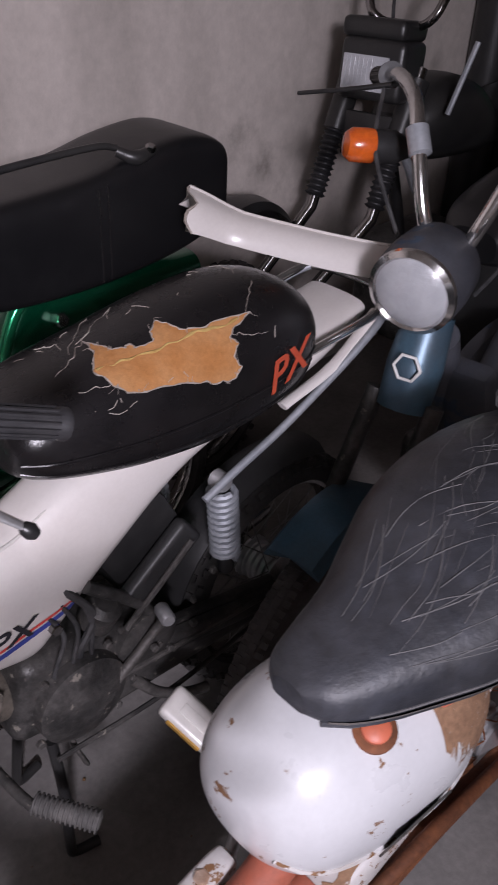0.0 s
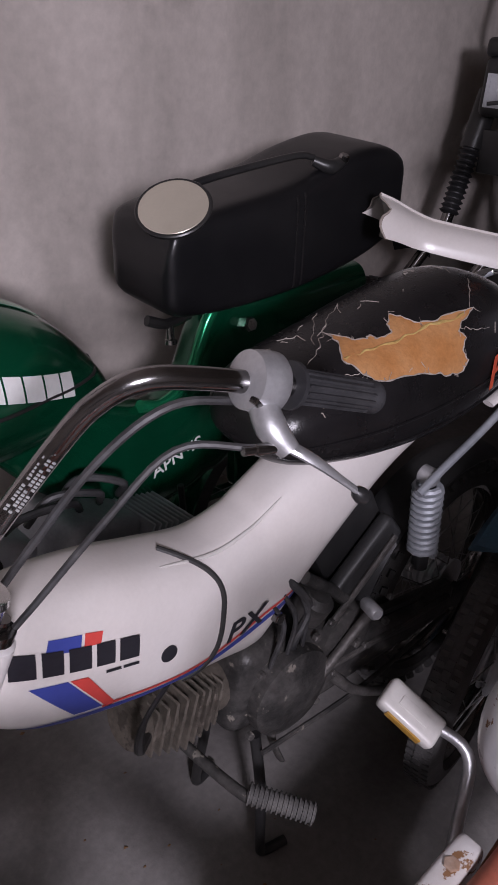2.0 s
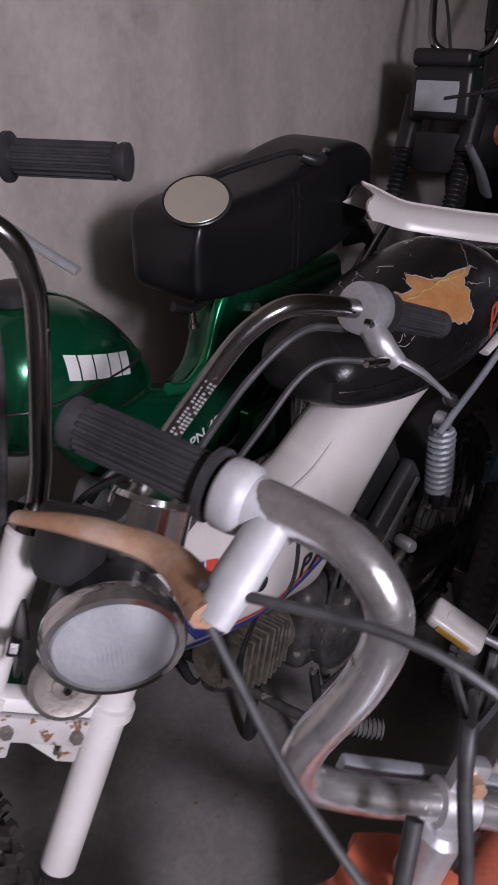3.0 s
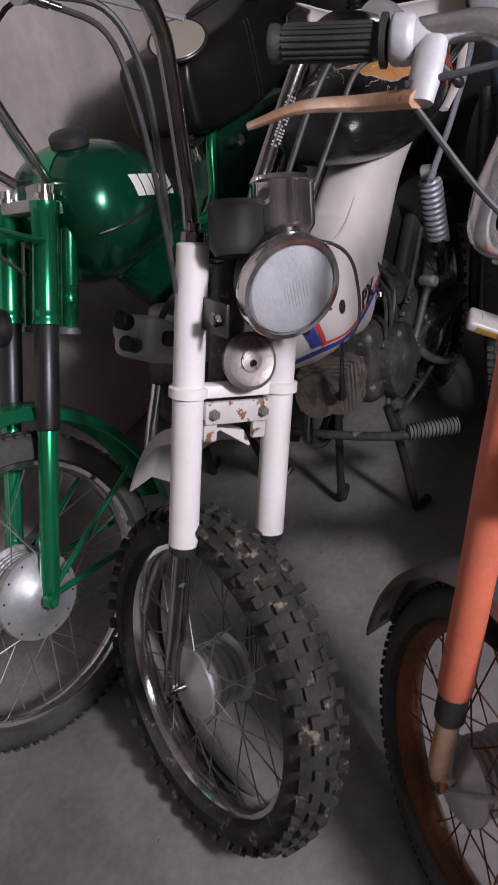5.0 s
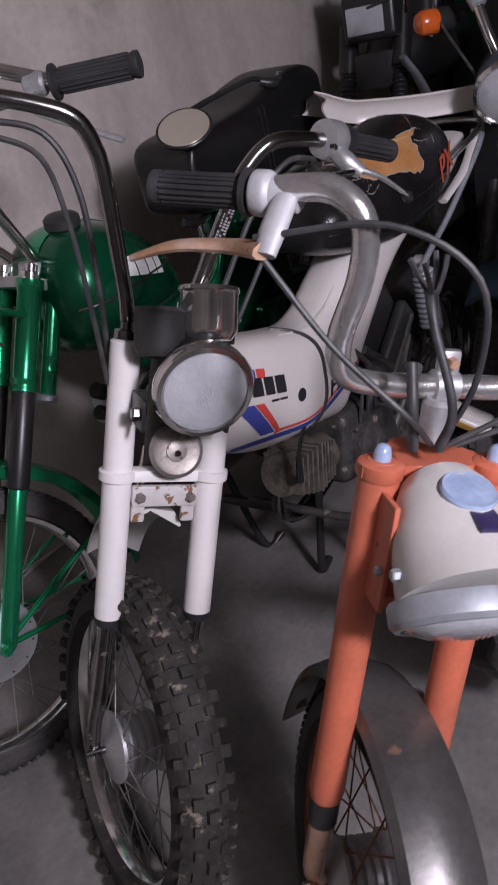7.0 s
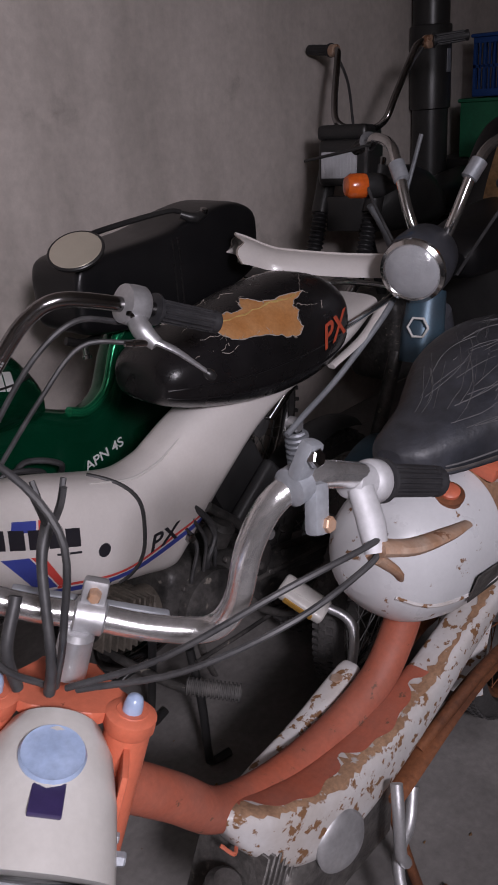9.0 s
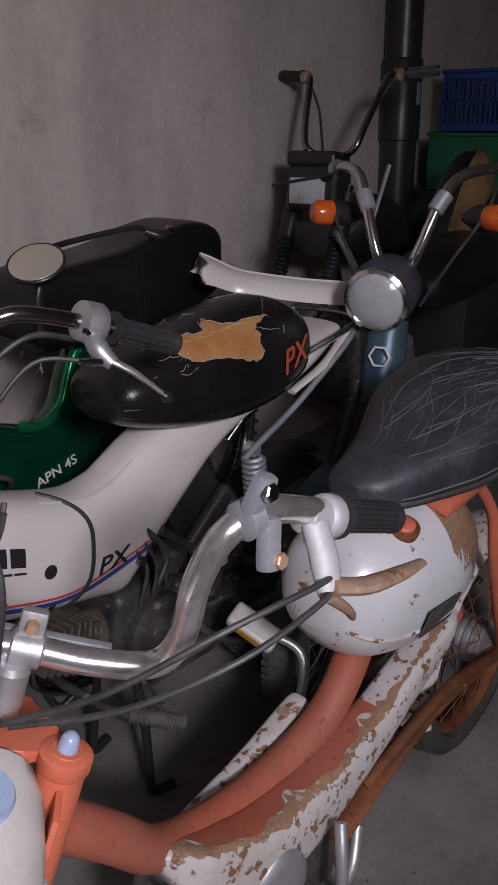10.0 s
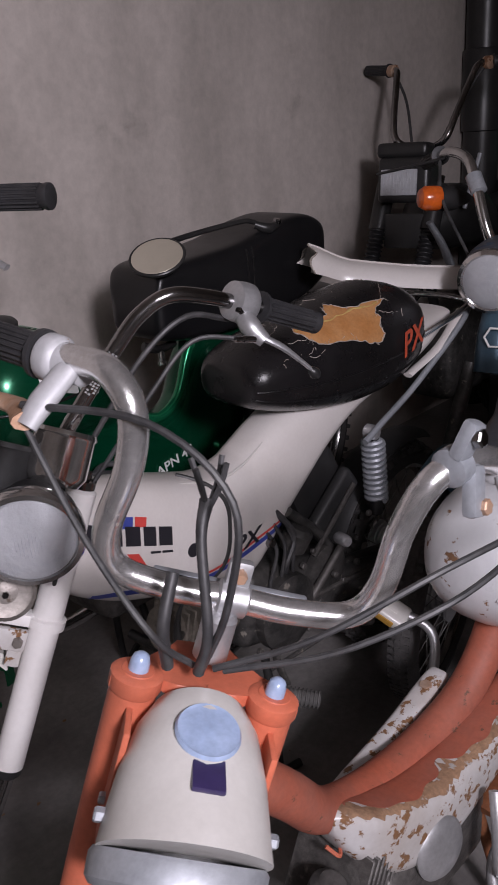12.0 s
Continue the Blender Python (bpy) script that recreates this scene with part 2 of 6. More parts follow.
PALE_BLUE = material("pale_blue_plastic", (0.33, 0.41, 0.57), (0.28, 0.36, 0.52), rough=0.3, scale=16, bump=0.0, coat=0.4)
BASKET = material("blue_plastic", (0.02, 0.07, 0.26), (0.015, 0.055, 0.2), rough=0.45, bump=0.05)
CRATE = material("green_plastic", (0.015, 0.15, 0.07), (0.012, 0.11, 0.055), rough=0.5, bump=0.05)
CABLE = material("cable_sheath", (0.022, 0.022, 0.024), (0.05, 0.05, 0.052), rough=0.5, scale=30, bump=0.05, dust=0.1)
BROWN = material("brown_seat_fabric", (0.25, 0.14, 0.06), (0.14, 0.08, 0.04), rough=0.9, scale=10, bump=0.3, grain=0.3)
PIPE = material("black_pipe_paint", (0.02, 0.02, 0.021), (0.03, 0.03, 0.03), rough=0.33, scale=6, bump=0.05, dust=0.05)


# ---- shape helpers ----
V = Vector


def empty(name, base, label, category, group=""):
    ob = new(name)
    ob.location = base
    ob.empty_display_size = 0.1
    return tagged(ob, label, category, group)


def part(name, bm, mat, parent=None, label="", smooth=True):
    """One mesh object from a bmesh in world coordinates, under a thing or a part of one."""
    base = V((0, 0, 0))
    o = parent
    while o is not None:
        base += o.location
        o = o.parent
    if base.length:
        bmesh.ops.translate(bm, verts=bm.verts, vec=-base)
    bmesh.ops.recalc_face_normals(bm, faces=bm.faces)
    me = bpy.data.meshes.new(name)
    bm.to_mesh(me)
    bm.free()
    me.materials.append(mat)
    if smooth:
        me.shade_smooth()
        me.set_sharp_from_angle(angle=radians(38))
    ob = new(name, me)
    ob.parent = parent
    if label:
        ob["label"] = label
    return ob


def spline(pts, k=6):
    """Catmull-Rom through the points."""
    p = [V(q) for q in pts]
    if len(p) < 3:
        return p
    p = [2 * p[0] - p[1]] + p + [2 * p[-1] - p[-2]]
    out = []
    for i in range(1, len(p) - 2):
        for j in range(k):
            t = j / k
            a, b, c, d = p[i - 1:i + 3]
            out.append(0.5 * (2 * b + (c - a) * t + (2 * a - 5 * b + 4 * c - d) * t * t + (3 * b - a - 3 * c + d) * t ** 3))
    return out + [p[-2]]


def skin(bm, rings, closed=False, caps=True):
    rows = [[bm.verts.new(q) for q in r] for r in rings]
    n = len(rows[0])
    pairs = list(zip(rows, rows[1:])) + ([(rows[-1], rows[0])] if closed else [])
    for a, b in pairs:
        for i in range(n):
            bm.faces.new((a[i], a[(i + 1) % n], b[(i + 1) % n], b[i]))
    if caps and not closed:
        bm.faces.new(rows[0])
        bm.faces.new(rows[-1][::-1])
    return bm


def frame_of(axis, hint=(0, 0, 1)):
    """Two directions square to axis: the second as near to hint as it can be."""
    a = V(axis).normalized()
    h = V(hint)
    if abs(a.dot(h.normalized())) > 0.98:
        h = V((1, 0, 0))
    s = h.cross(a).normalized()
    return s, a.cross(s)


def tube(pts, r, n=10, k=6, bm=None, flat=1.0):
    bm = bm or bmesh.new()
    q = spline(pts, k) if k > 1 else [V(p) for p in pts]
    rings, up = [], None
    for i, p in enumerate(q):
        d = (q[min(i + 1, len(q) - 1)] - q[max(i - 1, 0)]).normalized()
        if up is None:
            _, up = frame_of(d)
        s = up.cross(d).normalized()
        up = d.cross(s).normalized()
        f = i / max(1, len(q) - 1)
        rr = r if isinstance(r, (int, float)) else float(np.interp(f, np.linspace(0, 1, len(r)), r))
        rings.append([p + rr * (math.cos(a) * s + flat * math.sin(a) * up) for a in (2 * math.pi * j / n for j in range(n))])
    return skin(bm, rings)


def lathe(profile, origin, axis, n=28, bm=None, hint=(0, 0, 1)):
    """Profile of (radius, height along axis) turned round the axis."""
    bm = bm or bmesh.new()
    s, u = frame_of(axis, hint)
    a = V(axis).normalized()
    rings = [[V(origin) + a * h + max(r, 1e-4) * (math.cos(t) * s + math.sin(t) * u) for t in (2 * math.pi * j / n for j in range(n))] for r, h in profile]
    return skin(bm, rings)


def ring_band(R, profile, centre, axis, n=64, bm=None, start=0.0, sweep=360.0, hint=(0, 0, 1)):
    """A closed section of (radius, offset along axis) swept round the axis; start and sweep in degrees from the hint's direction."""
    bm = bm or bmesh.new()
    s, u = frame_of(axis, hint)
    a = V(axis).normalized()
    full = sweep >= 360
    m = n if full else n + 1
    rings = []
    for j in range(m):
        t = radians(start + sweep * j / n)
        d = math.sin(t) * s + math.cos(t) * u
        rings.append([V(centre) + d * r + a * o for r, o in profile])
    return skin(bm, rings, closed=full)


def box(centre, size, m=None, bevel=0.004, bm=None, seg=2):
    one = bmesh.new()
    bmesh.ops.create_cube(one, size=1)
    for v in one.verts:
        v.co = V((v.co.x * size[0], v.co.y * size[1], v.co.z * size[2]))
    if bevel:
        bmesh.ops.bevel(one, geom=one.edges[:], offset=bevel, segments=seg, affect="EDGES", profile=0.6)
    t = Matrix.Translation(centre) @ (m.to_4x4() if m else Matrix())
    for v in one.verts:
        v.co = t @ v.co
    if bm is None:
        return one
    join(bm, one)
    return bm


def join(bm, other):
    me = bpy.data.meshes.new("tmp")
    other.to_mesh(me)
    other.free()
    bm.from_mesh(me)
    bpy.data.meshes.remove(me)
    return bm


def axes(x, z):
    """A turn whose x is the first direction and whose z is as near the second as it can be."""
    x = V(x).normalized()
    y = V(z).cross(x).normalized()
    return Matrix((x, y, x.cross(y))).transposed()


class Loft:
    """A body along x: stations of x, centre y, low z, high z, half width, and how square its section is at the top and below."""

    def __init__(self, stations, n=28, k=5, square=2.6, square_low=None):
        pts = np.array(stations, float)
        t = np.arange(len(pts))
        tt = np.linspace(0, len(pts) - 1, (len(pts) - 1) * k + 1)
        cols = []
        for c in range(5):
            y = pts[:, c]
            m = np.gradient(y)
            out = []
            for q in tt:
                i = min(int(q), len(pts) - 2)
                f = q - i
                out.append((2 * f ** 3 - 3 * f ** 2 + 1) * y[i] + (f ** 3 - 2 * f ** 2 + f) * m[i] + (-2 * f ** 3 + 3 * f ** 2) * y[i + 1] + (f ** 3 - f ** 2) * m[i + 1])
            cols.append(out)
        self.s = np.array(cols).T
        self.n, self.sq, self.sl = n, square, square_low or square

    def at(self, x, a, out=0.0):
        """The surface at x and angle a (0 is the right side, 90 the top, 180 the left side)."""
        c = [np.interp(x, self.s[:, 0], self.s[:, i]) for i in range(5)]
        return self.point(c, radians(a), out)

    def point(self, c, a, out=0.0):
        x, y, lo, hi, w = c
        h, mid = (hi - lo) / 2, (hi + lo) / 2
        e = 2 / (self.sq if math.sin(a) >= 0 else self.sl)
        ca, sa = math.cos(a), math.sin(a)
        return V((x, y + (w + out) * math.copysign(abs(ca) ** e, ca), mid + (h + out) * math.copysign(abs(sa) ** e, sa)))

    def mesh(self, bm=None):
        rings = [[self.point(c, 2 * math.pi * j / self.n) for j in range(self.n)] for c in self.s]
        return skin(bm or bmesh.new(), rings)

    def side(self, x, z, out=0.0):
        """The left surface at x and height z."""
        c = [float(np.interp(x, self.s[:, 0], self.s[:, i])) for i in range(5)]
        h, mid = (c[3] - c[2]) / 2, (c[3] + c[2]) / 2
        e = 2 / (self.sq if z >= mid else self.sl)
        s = max(-0.999, min(0.999, (z - mid) / h))
        a = math.asin(math.copysign(abs(s) ** (1 / e), s))
        return self.point(c, math.pi - a, out)

    def panel(self, corners, out=0.0012, n=8):
        """A four-cornered skin on the left side; corners as (x, z), in turn round it."""
        bm = bmesh.new()
        a, b, c, d = corners
        rows = []
        for i in range(n + 1):
            u = i / n
            rows.append([bm.verts.new(self.side(*((1 - u) * (1 - w) * a[k] + u * (1 - w) * b[k] + u * w * c[k] + (1 - u) * w * d[k] for k in (0, 1)), out)) for w in (j / n for j in range(n + 1))])
        for r, q in zip(rows, rows[1:]):
            for j in range(n):
                bm.faces.new((r[j], r[j + 1], q[j + 1], q[j]))
        return bm

    def blocks(self, start, end, widths, height, gap, out=0.0016, lean=0.0):
        """A row of plain printed blocks on the left side, along a line from start to end, each (x, z) at its middle height."""
        bm = bmesh.new()
        total = sum(widths) + gap * (len(widths) - 1)
        put = lambda q, h: (start[0] + (end[0] - start[0]) * q / total + lean * h, start[1] + (end[1] - start[1]) * q / total + h)
        q = 0.0
        for w in widths:
            join(bm, self.panel((put(q, height / 2), put(q + w, height / 2), put(q + w, -height / 2), put(q, -height / 2)), out, 4))
            q += w + gap
        return bm

    def stripe(self, line, wide, out=0.0012):
        """A stripe of that height along a line of (x, z) on the left side."""
        bm = bmesh.new()
        xs = np.linspace(line[0][0], line[-1][0], 40)
        zs = np.interp(xs, [q[0] for q in line], [q[1] for q in line])
        zs = np.convolve(np.pad(zs, 4, mode="edge"), np.ones(9) / 9, mode="valid")
        rows = [[bm.verts.new(self.side(float(x), float(z) + k * wide, out)) for k in (-0.5, 0, 0.5)] for x, z in zip(xs, zs)]
        for r, q in zip(rows, rows[1:]):
            for j in range(2):
                bm.faces.new((r[j], r[j + 1], q[j + 1], q[j]))
        return bm

    def quad(self, a, b, c, d, out=0.0012, nx=8, na=6):
        """A four-cornered skin on the surface; corners as (x, angle), in turn round it."""
        bm = bmesh.new()
        rows = []
        for i in range(nx + 1):
            u = i / nx
            row = []
            for j in range(na + 1):
                w = j / na
                x, al = ((1 - u) * (1 - w) * a[k] + u * (1 - w) * b[k] + u * w * c[k] + (1 - u) * w * d[k] for k in (0, 1))
                row.append(bm.verts.new(self.at(x, al, out)))
            rows.append(row)
        for r, q in zip(rows, rows[1:]):
            for j in range(na):
                bm.faces.new((r[j], r[j + 1], q[j + 1], q[j]))
        return bm

    def patch(self, xs, lo, hi, out=0.003, rows=6, bm=None, thick=0.002):
        """A thin skin on the surface between two edges given as angles over x."""
        bm = bm or bmesh.new()
        top = []
        for x in xs:
            a, b = lo(x), hi(x)
            top.append([bm.verts.new(self.at(x, a + (b - a) * j / rows, out)) for j in range(rows + 1)])
        for r, q in zip(top, top[1:]):
            for i in range(rows):
                bm.faces.new((r[i], r[i + 1], q[i + 1], q[i]))
        ext = bmesh.ops.extrude_face_region(bm, geom=bm.faces[:])
        for v in ext["geom"]:
            if isinstance(v, bmesh.types.BMVert):
                v.co += V((0, 0, thick * 0.5))
        return bm


def text_mesh(body, size, m, depth=0.0006, shear=0.0, squeeze=1.0):
    """Raised lettering with the built-in font, its middle at the pose m."""
    c = bpy.data.curves.new("lettering", "FONT")
    c.body, c.size, c.extrude, c.shear, c.align_x, c.align_y = body, size, depth, shear, "CENTER", "CENTER"
    c.offset = size * 0.012
    ob = new("lettering", c)
    me = bpy.data.meshes.new_from_object(ob.evaluated_get(bpy.context.evaluated_depsgraph_get()))
    bpy.data.objects.remove(ob)
    bm = bmesh.new()
    bm.from_mesh(me)
    bpy.data.meshes.remove(me)
    for v in bm.verts:
        v.co.x *= squeeze
    bmesh.ops.transform(bm, matrix=m, verts=bm.verts)
    return bm


def slant(p, right, up, normal):
    """A pose at p with its own right and up, which need not be square to each other."""
    m = Matrix((V(right).normalized(), V(up).normalized(), V(normal).normalized())).transposed().to_4x4()
    return Matrix.Translation(p) @ m


def lens_ribs(parent, c, axis, r, bulge, n, back=0.0):
    """Fine upright ribs on a round lamp glass."""
    s, u = frame_of(axis)
    a = V(axis).normalized()
    bm = bmesh.new()
    for i in range(n):
        x = r * (2 * (i + 0.5) / n - 1)
        hgt = math.sqrt(max(1e-6, r * r - x * x)) * 0.98
        pts = [V(c) + s * x + u * (hgt * q) + a * (back + bulge * (1 - (x * x + (hgt * q) ** 2) / (r * r)) + 0.0002) for q in (-1, -0.5, 0, 0.5, 1)]
        tube(pts, 0.0008, n=4, k=2, bm=bm)
    return part("lens_rib", bm, LENS, parent)


def on_surface(p, right, normal):
    """A pose at p whose x is right and whose z is the normal."""
    z = V(normal).normalized()
    x = (V(right) - V(right).dot(z) * z).normalized()
    m = Matrix((x, z.cross(x), z)).transposed().to_4x4()
    return Matrix.Translation(p) @ m


def bolt(parent, p, axis, r=0.007, h=0.008, mat=None, name="bolt"):
    return part(name, lathe([(r, 0), (r, h * 0.8), (r * 0.8, h)], p, axis, n=6), mat or CHROME_DARK, parent, smooth=False)


def wheel(thing, c, axis, R, width, rim_depth=0.045, tyre=RUBBER, rim=CHROME, hub=ALLOY, hub_r=0.05, hub_w=0.09, spokes=36,
          tread="plain", name="front_wheel", spoke_mat=None, seed=1):
    """Spoked wheel: tyre with its tread blocks, rim, hub and spokes."""
    rnd = random.Random(seed)
    w = empty(name, V(c) - thing.location, "", "")
    w.parent = thing
    a = V(axis).normalized()
    s, u = frame_of(a)
    rr = R - rim_depth - 0.006
    h = width / 2
    sect = []
    for j in range(14):
        t = math.pi * (-0.12 + 1.24 * j / 13)
        sect.append((rr + 0.004 + (R - rr - 0.004) * max(0.0, math.sin(t)) ** 0.8, h * math.cos(t)))
    sect += [(rr - 0.002, -h * 0.6), (rr - 0.002, h * 0.6)]
    ty = part("tyre", ring_band(R, sect, c, a, n=72), tyre, w)
    bm = bmesh.new()
    if tread == "knobby":
        for j in range(44):
            for off, tilt, wd in ((-0.88, 0.75, 0.011), (-0.45, 0.3, 0.012), (0.0, 0.0, 0.016), (0.45, -0.3, 0.012), (0.88, -0.75, 0.011)):
                t = 2 * math.pi * (j + (0.5 if abs(off) in (0.45,) else 0)) / 44
                d = math.cos(t) * s + math.sin(t) * u
                rad = (d * math.cos(tilt) + a * -math.sin(tilt)).normalized()
                tang = a.cross(d)
                m = Matrix((tang, rad.cross(tang), rad)).transposed()
                p = V(c) + d * (R - 0.004 - 0.014 * abs(off)) + a * off * h * 0.92
                box(p, (0.0165 * rnd.uniform(0.75, 1.1), wd * 1.15 * rnd.uniform(0.8, 1.1), 0.023 * rnd.uniform(0.8, 1.15)), m, 0, bm)
    else:
        for j in range(90):
            for off in (-0.62, 0.0, 0.62):
                t = 2 * math.pi * (j + (0.5 if off else 0)) / 90
                d = math.cos(t) * s + math.sin(t) * u
                m = Matrix((a.cross(d), a, d)).transposed()
                box(V(c) + d * (R - 0.0005 - 0.005 * abs(off)) + a * off * h * 0.8, (0.011, h * 0.42, 0.004), m, 0, bm)
    tr = part("tread", bm, tyre, ty, smooth=False)
    tr["kind"] = "stuff"
    hw = h * 0.62
    part("rim", ring_band(R, [(rr + 0.010, -hw), (rr + 0.010, -hw + 0.004), (rr - 0.006, -hw + 0.006), (rr - 0.012, -hw * 0.4), (rr - 0.012, hw * 0.4),
                              (rr - 0.006, hw - 0.006), (rr + 0.010, hw - 0.004), (rr + 0.010, hw), (rr - 0.010, hw), (rr - 0.018, hw * 0.4),
                              (rr - 0.018, -hw * 0.4), (rr - 0.010, -hw)], c, a, n=72), rim, w)
    g = hub_w / 2
    prof = [(0.012, -g - 0.012), (0.018, -g - 0.01), (hub_r, -g), (hub_r, -g + 0.006)]
    for i in range(4):
        z0 = -g + 0.012 + i * (2 * g - 0.024) / 4
        prof += [(hub_r * 0.78, z0), (hub_r * 0.9, z0 + 0.003), (hub_r * 0.9, z0 + 0.008), (hub_r * 0.78, z0 + 0.011)]
    prof += [(hub_r, g - 0.006), (hub_r, g), (0.018, g + 0.01), (0.012, g + 0.012)]
    part("hub", lathe(prof, c, a, n=32), hub, w)
    part("axle", lathe([(0.006, -g - 0.045), (0.006, g + 0.045)], c, a, n=10), CHROME_DARK, w)
    for j in range(spokes):
        t = 2 * math.pi * j / spokes
        side = 1 if j % 2 else -1
        lag = 0.55 * (1 if (j // 2) % 2 else -1)
        d0 = math.cos(t + lag) * s + math.sin(t + lag) * u
        d1 = math.cos(t) * s + math.sin(t) * u
        part("spoke", tube([V(c) + d0 * hub_r * 0.93 + a * side * (g - 0.003), V(c) + d1 * (rr - 0.014) + a * side * 0.004], 0.0014, n=5, k=1), spoke_mat or SPOKE, w)
    return w


def grip(parent, p0, p1, r=0.0155, mat=None, ribs=12, flange=True):
    """Handlebar grip from its inner to its outer end, with ribs along it."""
    a = V(p1) - V(p0)
    L = a.length
    prof = [(r * 0.7, 0), (r * (1.5 if flange else 1.0), 0.001), (r * (1.5 if flange else 1.0), 0.006), (r, 0.009), (r * 0.96, L * 0.5), (r, L - 0.012), (r * 1.12, L - 0.008), (r * 1.1, L - 0.002), (r * 0.7, L)]
    g = part("grip", lathe(prof, p0, a, n=24), mat or GRIP, parent)
    s, u = frame_of(a)
    bm = bmesh.new()
    d = a.normalized()
    for j in range(ribs):
        t = 2 * math.pi * j / ribs
        o = (math.cos(t) * s + math.sin(t) * u) * r
        tube([V(p0) + d * 0.014 + o, V(p1) - d * 0.016 + o], 0.0021, n=5, k=1, bm=bm)
    part("grip_rib", bm, mat or GRIP, g)
    return g


def spring(parent, p0, p1, R, r, turns, mat, name="shock_spring"):
    a = V(p1) - V(p0)
    s, u = frame_of(a)
    k = turns * 12
    pts = [V(p0) + a * (i / k) + R * (math.cos(2 * math.pi * i / 12) * s + math.sin(2 * math.pi * i / 12) * u) for i in range(k + 1)]
    return part(name, tube(pts, r, n=7, k=1), mat, parent)


# ---- structure ----
def slab(name, lo, hi, mat):
    c = [(a + b) / 2 for a, b in zip(lo, hi)]
    ob = part(name, box(c, [b - a for a, b in zip(lo, hi)], None, 0), mat, smooth=False)
    ob["kind"] = "structure"
    return ob


WALL_Y = 1.785
slab("floor", (-3.0, -2.6, -0.12), (5.2, WALL_Y, 0.0), FLOOR)
slab("wall_north", (-3.0, WALL_Y, -0.12), (5.2, WALL_Y + 0.2, 2.7), CONCRETE)
# unseen walls and ceiling, added to close the room and bounce light
slab("unseen_wall_east", (5.2, -2.8, -0.12), (5.4, WALL_Y + 0.2, 2.7), CONCRETE)
slab("unseen_wall_west", (-3.2, -2.8, -0.12), (-3.0, WALL_Y + 0.2, 2.7), CONCRETE)
slab("unseen_wall_south", (-3.0, -2.8, -0.12), (5.2, -2.6, 2.7), CONCRETE)
slab("unseen_ceiling", (-3.2, -2.8, 2.7), (5.4, WALL_Y + 0.2, 2.85), CONCRETE)


# ---- white moped ----
def lever(parent, pts, r, mat, name="lever"):
    return part(name, tube(pts, r, n=10, k=6, flat=0.6), mat, parent)


def clamp(parent, p, axis, r, w, mat, name="bar_clamp"):
    return part(name, lathe([(r * 0.7, -w / 2), (r, -w / 2 + 0.003), (r, w / 2 - 0.003), (r * 0.7, w / 2)], p, axis, n=20), mat, parent)


